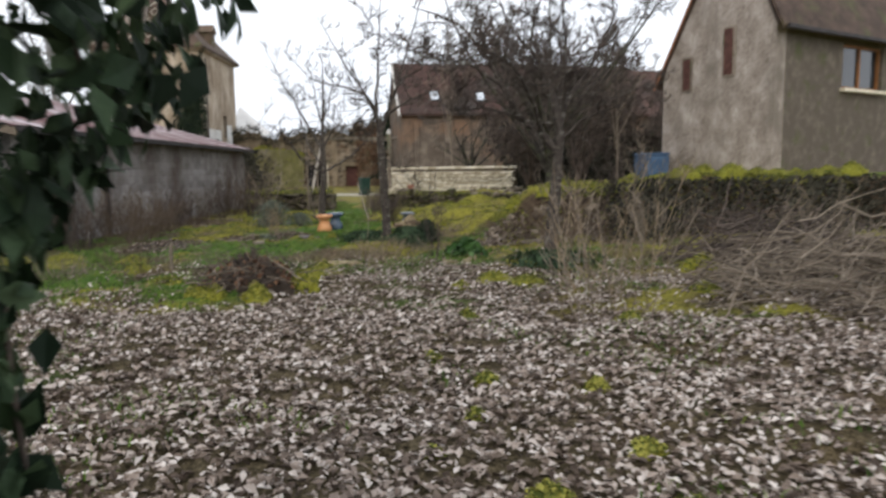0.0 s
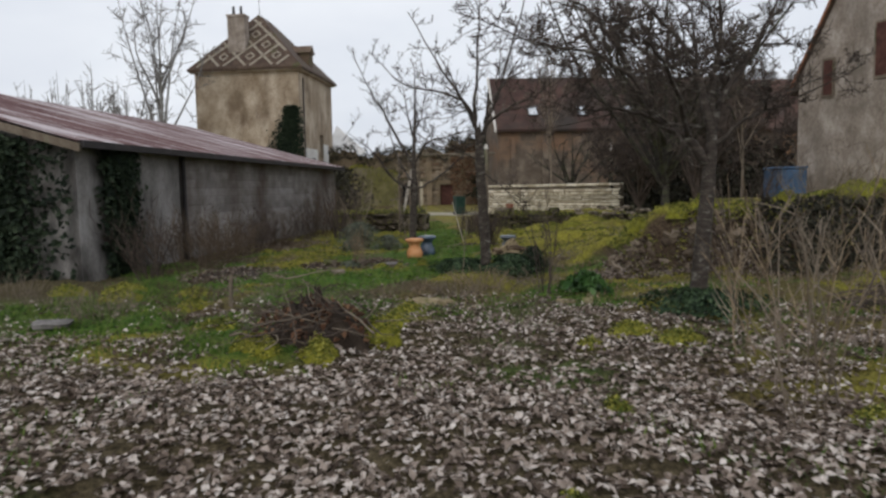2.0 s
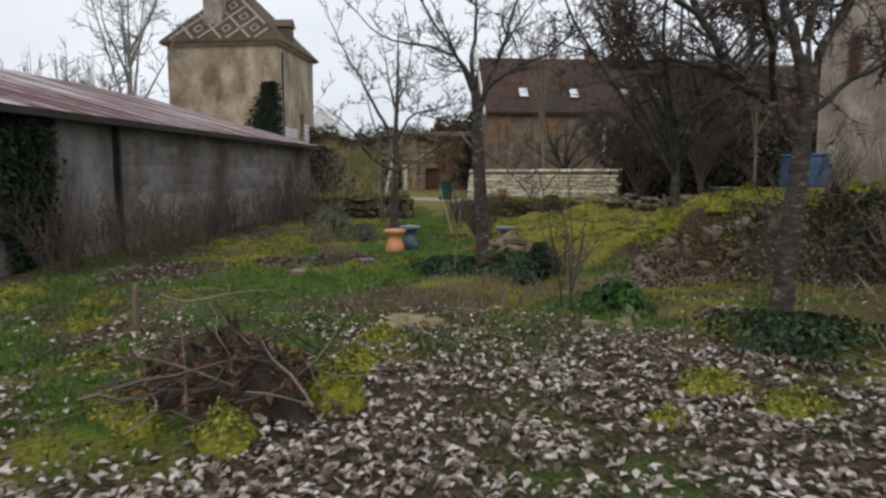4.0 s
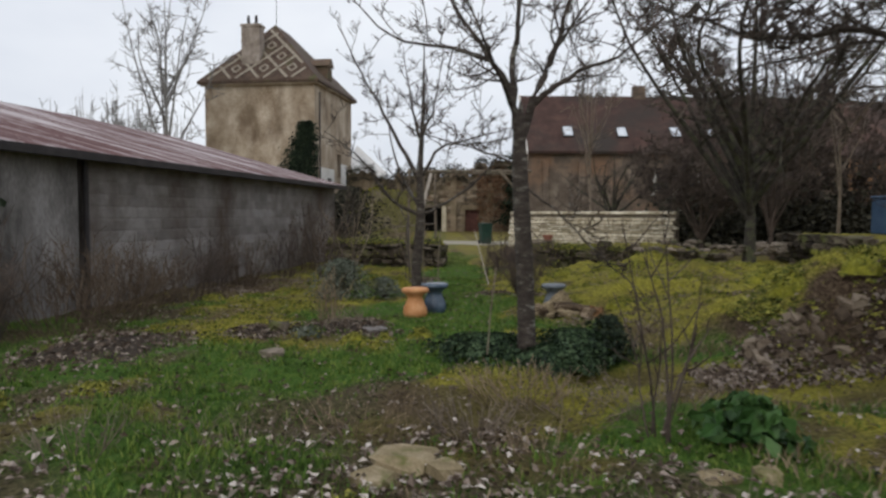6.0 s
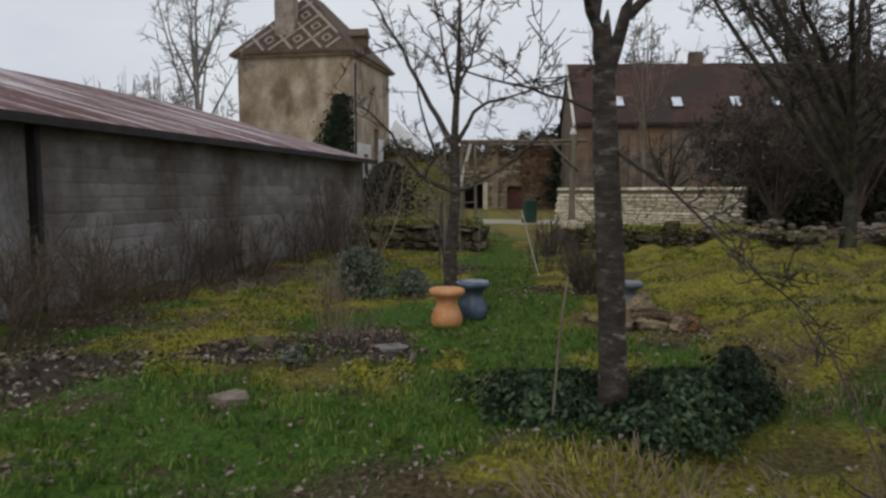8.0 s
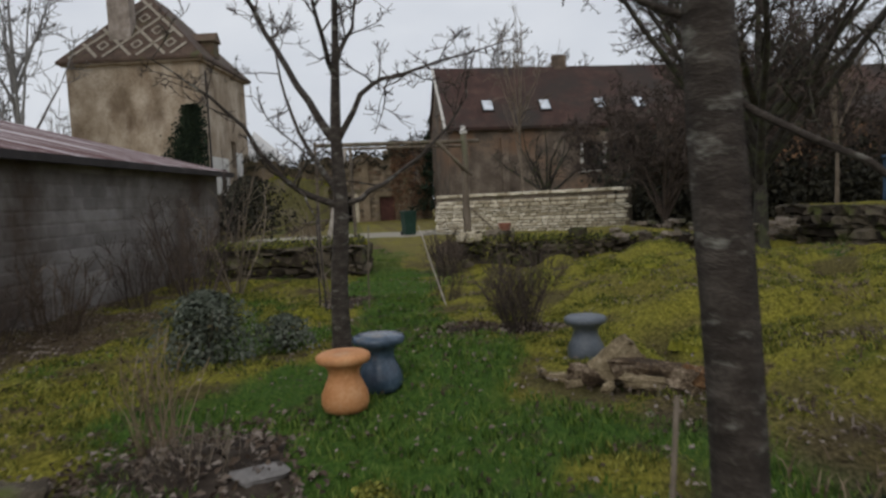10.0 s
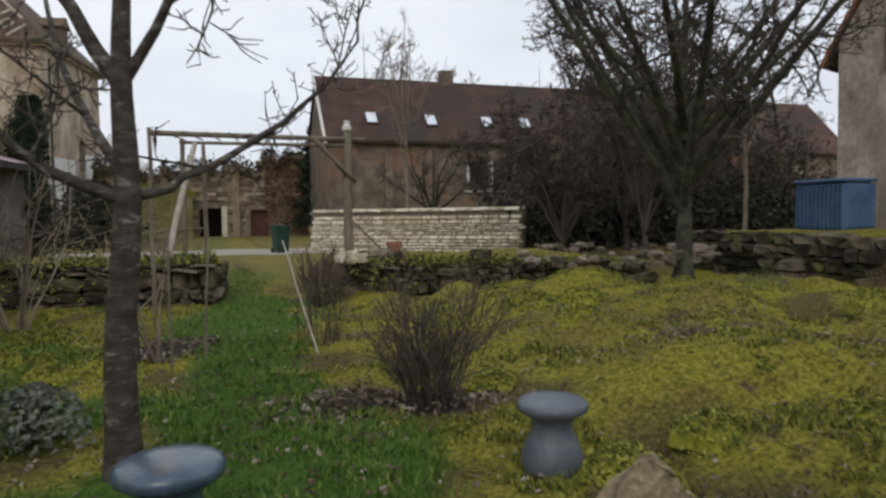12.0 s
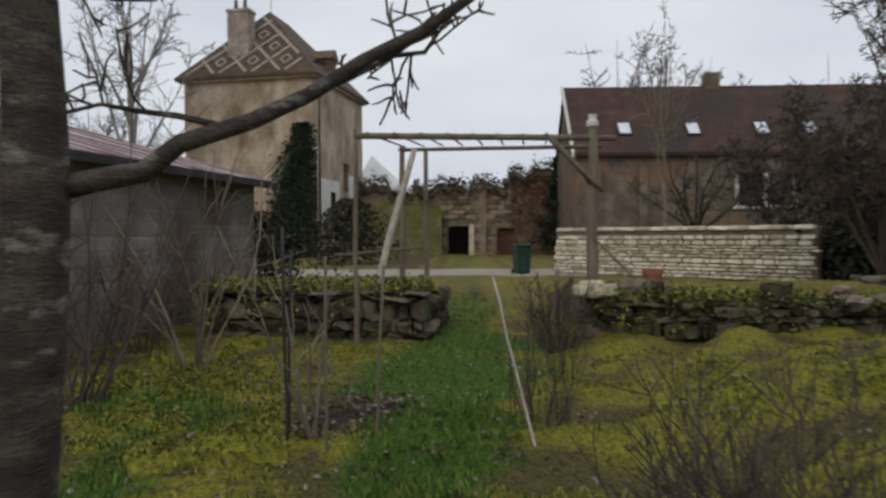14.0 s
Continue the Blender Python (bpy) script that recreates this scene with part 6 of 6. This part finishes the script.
blades(97, 26000, (3.0, 10.5, 14.5, 25), 0.05, LEAF_BROWN, "dry_grass", "withered brown thatch on the slope", 0.72, 0.007, None)

# ---- pieces of walls, last ----
for s_ in range(12):
    for c_ in range(25):
        x0_ = 3.75 + c_ * 0.5 - (0.25 if s_ % 2 else 0)
        if 3.7 <= x0_ and x0_ + 0.5 <= L_S + 0.02:
            piece("block", BLOCK_ME[0], SHED, (x0_ + 0.25, 0.02, 0.1 + s_ * 0.2), (0.494, 0.06, 0.194))
lay_stones(GWALL, WLEN, 1.42, 0.2, 0.3, 0.135, RMW, 401, 0.4, y_front=-0.2, gap=0.03)
for k in range(14):
    piece("coping_stone", RMW[k % 5], GWALL, ((k + 0.5) * WLEN / 14, 0.02, 1.58), (WLEN / 14 - 0.01, 0.5, 0.13), (0, 0, 0))
rng_r = random.Random(404)
RUIN_ME = [stone_mesh("stone", 250 + k, RUIN_STONE, 0.22) for k in range(5)]
z_r = 0.0
while z_r < 6.0:
    h_r, x_r = rng_r.uniform(0.26, 0.42), rng_r.uniform(-0.3, 0.0) + 6.3
    while x_r < 14.3:
        w_r = rng_r.uniform(0.35, 0.85)
        c_r = x_r + w_r / 2
        clear = not (6.55 < c_r < 8.75 and z_r < 2.35) and not (9.95 < c_r < 11.75 and z_r < 2.0)
        if clear and z_r + h_r < ruin_line(c_r) and c_r < 14.2 and rng_r.random() < 0.85:
            piece("stone", rng_r.choice(RUIN_ME), RUIN, (c_r, 0.0 + rng_r.gauss(0, 0.02), z_r + h_r / 2), (w_r - 0.05, 0.16, h_r - 0.05), (0, rng_r.gauss(0, 0.03), 0))
        x_r += w_r
    z_r += h_r
LOWR = thing("dry_stone_wall", "low mossy dry stone retaining wall", "stone wall", (2.95, 26.55, 0), -3)
lay_stones(LOWR, 6.0, lambda x: 0.72 - 0.05 * x + 0.06 * math.sin(3 * x), 0.35, 0.22, 0.16, RMD, 402, 0.65, y_front=-0.15)
part("core", box(5.9, 0.3, 0.5, (3.0, 0.2, -0.15)), SOIL, LOWR)
LOWL = thing("dry_stone_wall", "low mossy stone-walled raised bed", "stone wall", (-2.25, 26.75, 0), -6)
lay_stones(LOWL, 3.1, lambda x: 0.72 + 0.05 * math.sin(4 * x), 0.4, 0.23, 0.17, RMD, 403, 0.65, y_front=-0.2)
part("fill", box(3.0, 1.9, 0.72, (1.55, 1.1, -0.1), 0.08), SOIL, LOWL)
for k in range(9):
    piece("moss_cap", MOSS_ME[k % 4], LOWL, (0.25 + k * 0.33, 0.35 + 0.2 * (k % 3), 0.66), (0.5, 0.55, 0.14), (0, 0, k))
for k in range(12):
    piece("end_stone", RMD[k % 6], LOWL, (3.05, 0.15 + 0.3 * (k % 6), 0.15 + 0.3 * (k // 6)), (0.32, 0.28, 0.26), (0.1, 0.1, k))
BORDER = thing("stone_border", "ring of pale tumbled border stones", "stone border", foot(8.4, 27.0))
for k in range(110):
    a = rng_m.uniform(-2.9, 0.3) if k < 80 else rng_m.uniform(0.3, 2.4)
    r_ = 1.7 + rng_m.gauss(0, 0.12)
    s = rng_m.uniform(0.09, 0.2)
    piece("stone", rng_m.choice(RM), BORDER, (r_ * math.cos(a) * 1.25, r_ * math.sin(a), 0.04 + 0.1 * (k % 3)), (s * 1.5, s, s * 0.6), (rng_m.gauss(0, 0.1), rng_m.gauss(0, 0.1), a))
TBANK = thing("stone_bank", "dark dry stone wall below the tank", "stone wall", (11.15, 23.6, 0), -62)
lay_stones(TBANK, 3.4, lambda x: 1.0, 0.4, 0.34, 0.15, RMD, 405, 0.5, y_front=-0.2)
TBANK2 = thing("stone_bank", "dark dry stone wall below the tank", "stone wall", (11.1, 27.6, 0), -88)
lay_stones(TBANK2, 4.0, lambda x: 0.9, 0.4, 0.34, 0.15, RMD, 406, 0.5, y_front=-0.2)


def wall_top_growth(rng):
    if rng.random() < 0.62:
        x = rng.uniform(3.0, 8.8)
        return (x, 26.45 + rng.gauss(0.1, 0.18), 0.62 - 0.05 * (x - 3) + abs(rng.gauss(0, 0.06)) - (rng.random() * 0.5 if rng.random() < 0.42 else 0)), (0, -0.5, 1)
    x = rng.uniform(-2.3, 0.9)
    return (x, 26.7 + rng.gauss(0.1, 0.3), 0.68 + abs(rng.gauss(0, 0.06)) - (rng.random() * 0.6 if rng.random() < 0.42 else 0)), (0, -0.5, 1)


tagged(part("wall_moss", leaf_cloud(random.Random(98), 15000, wall_top_growth, 0.042), MOSSY), "moss growing along the low stone walls", "moss", kind="stuff")
tagged(part("wall_weeds", leaf_cloud(random.Random(99), 3600, wall_top_growth, 0.06), SCRUB), "dark weeds hanging over the low walls", "weeds", kind="stuff")
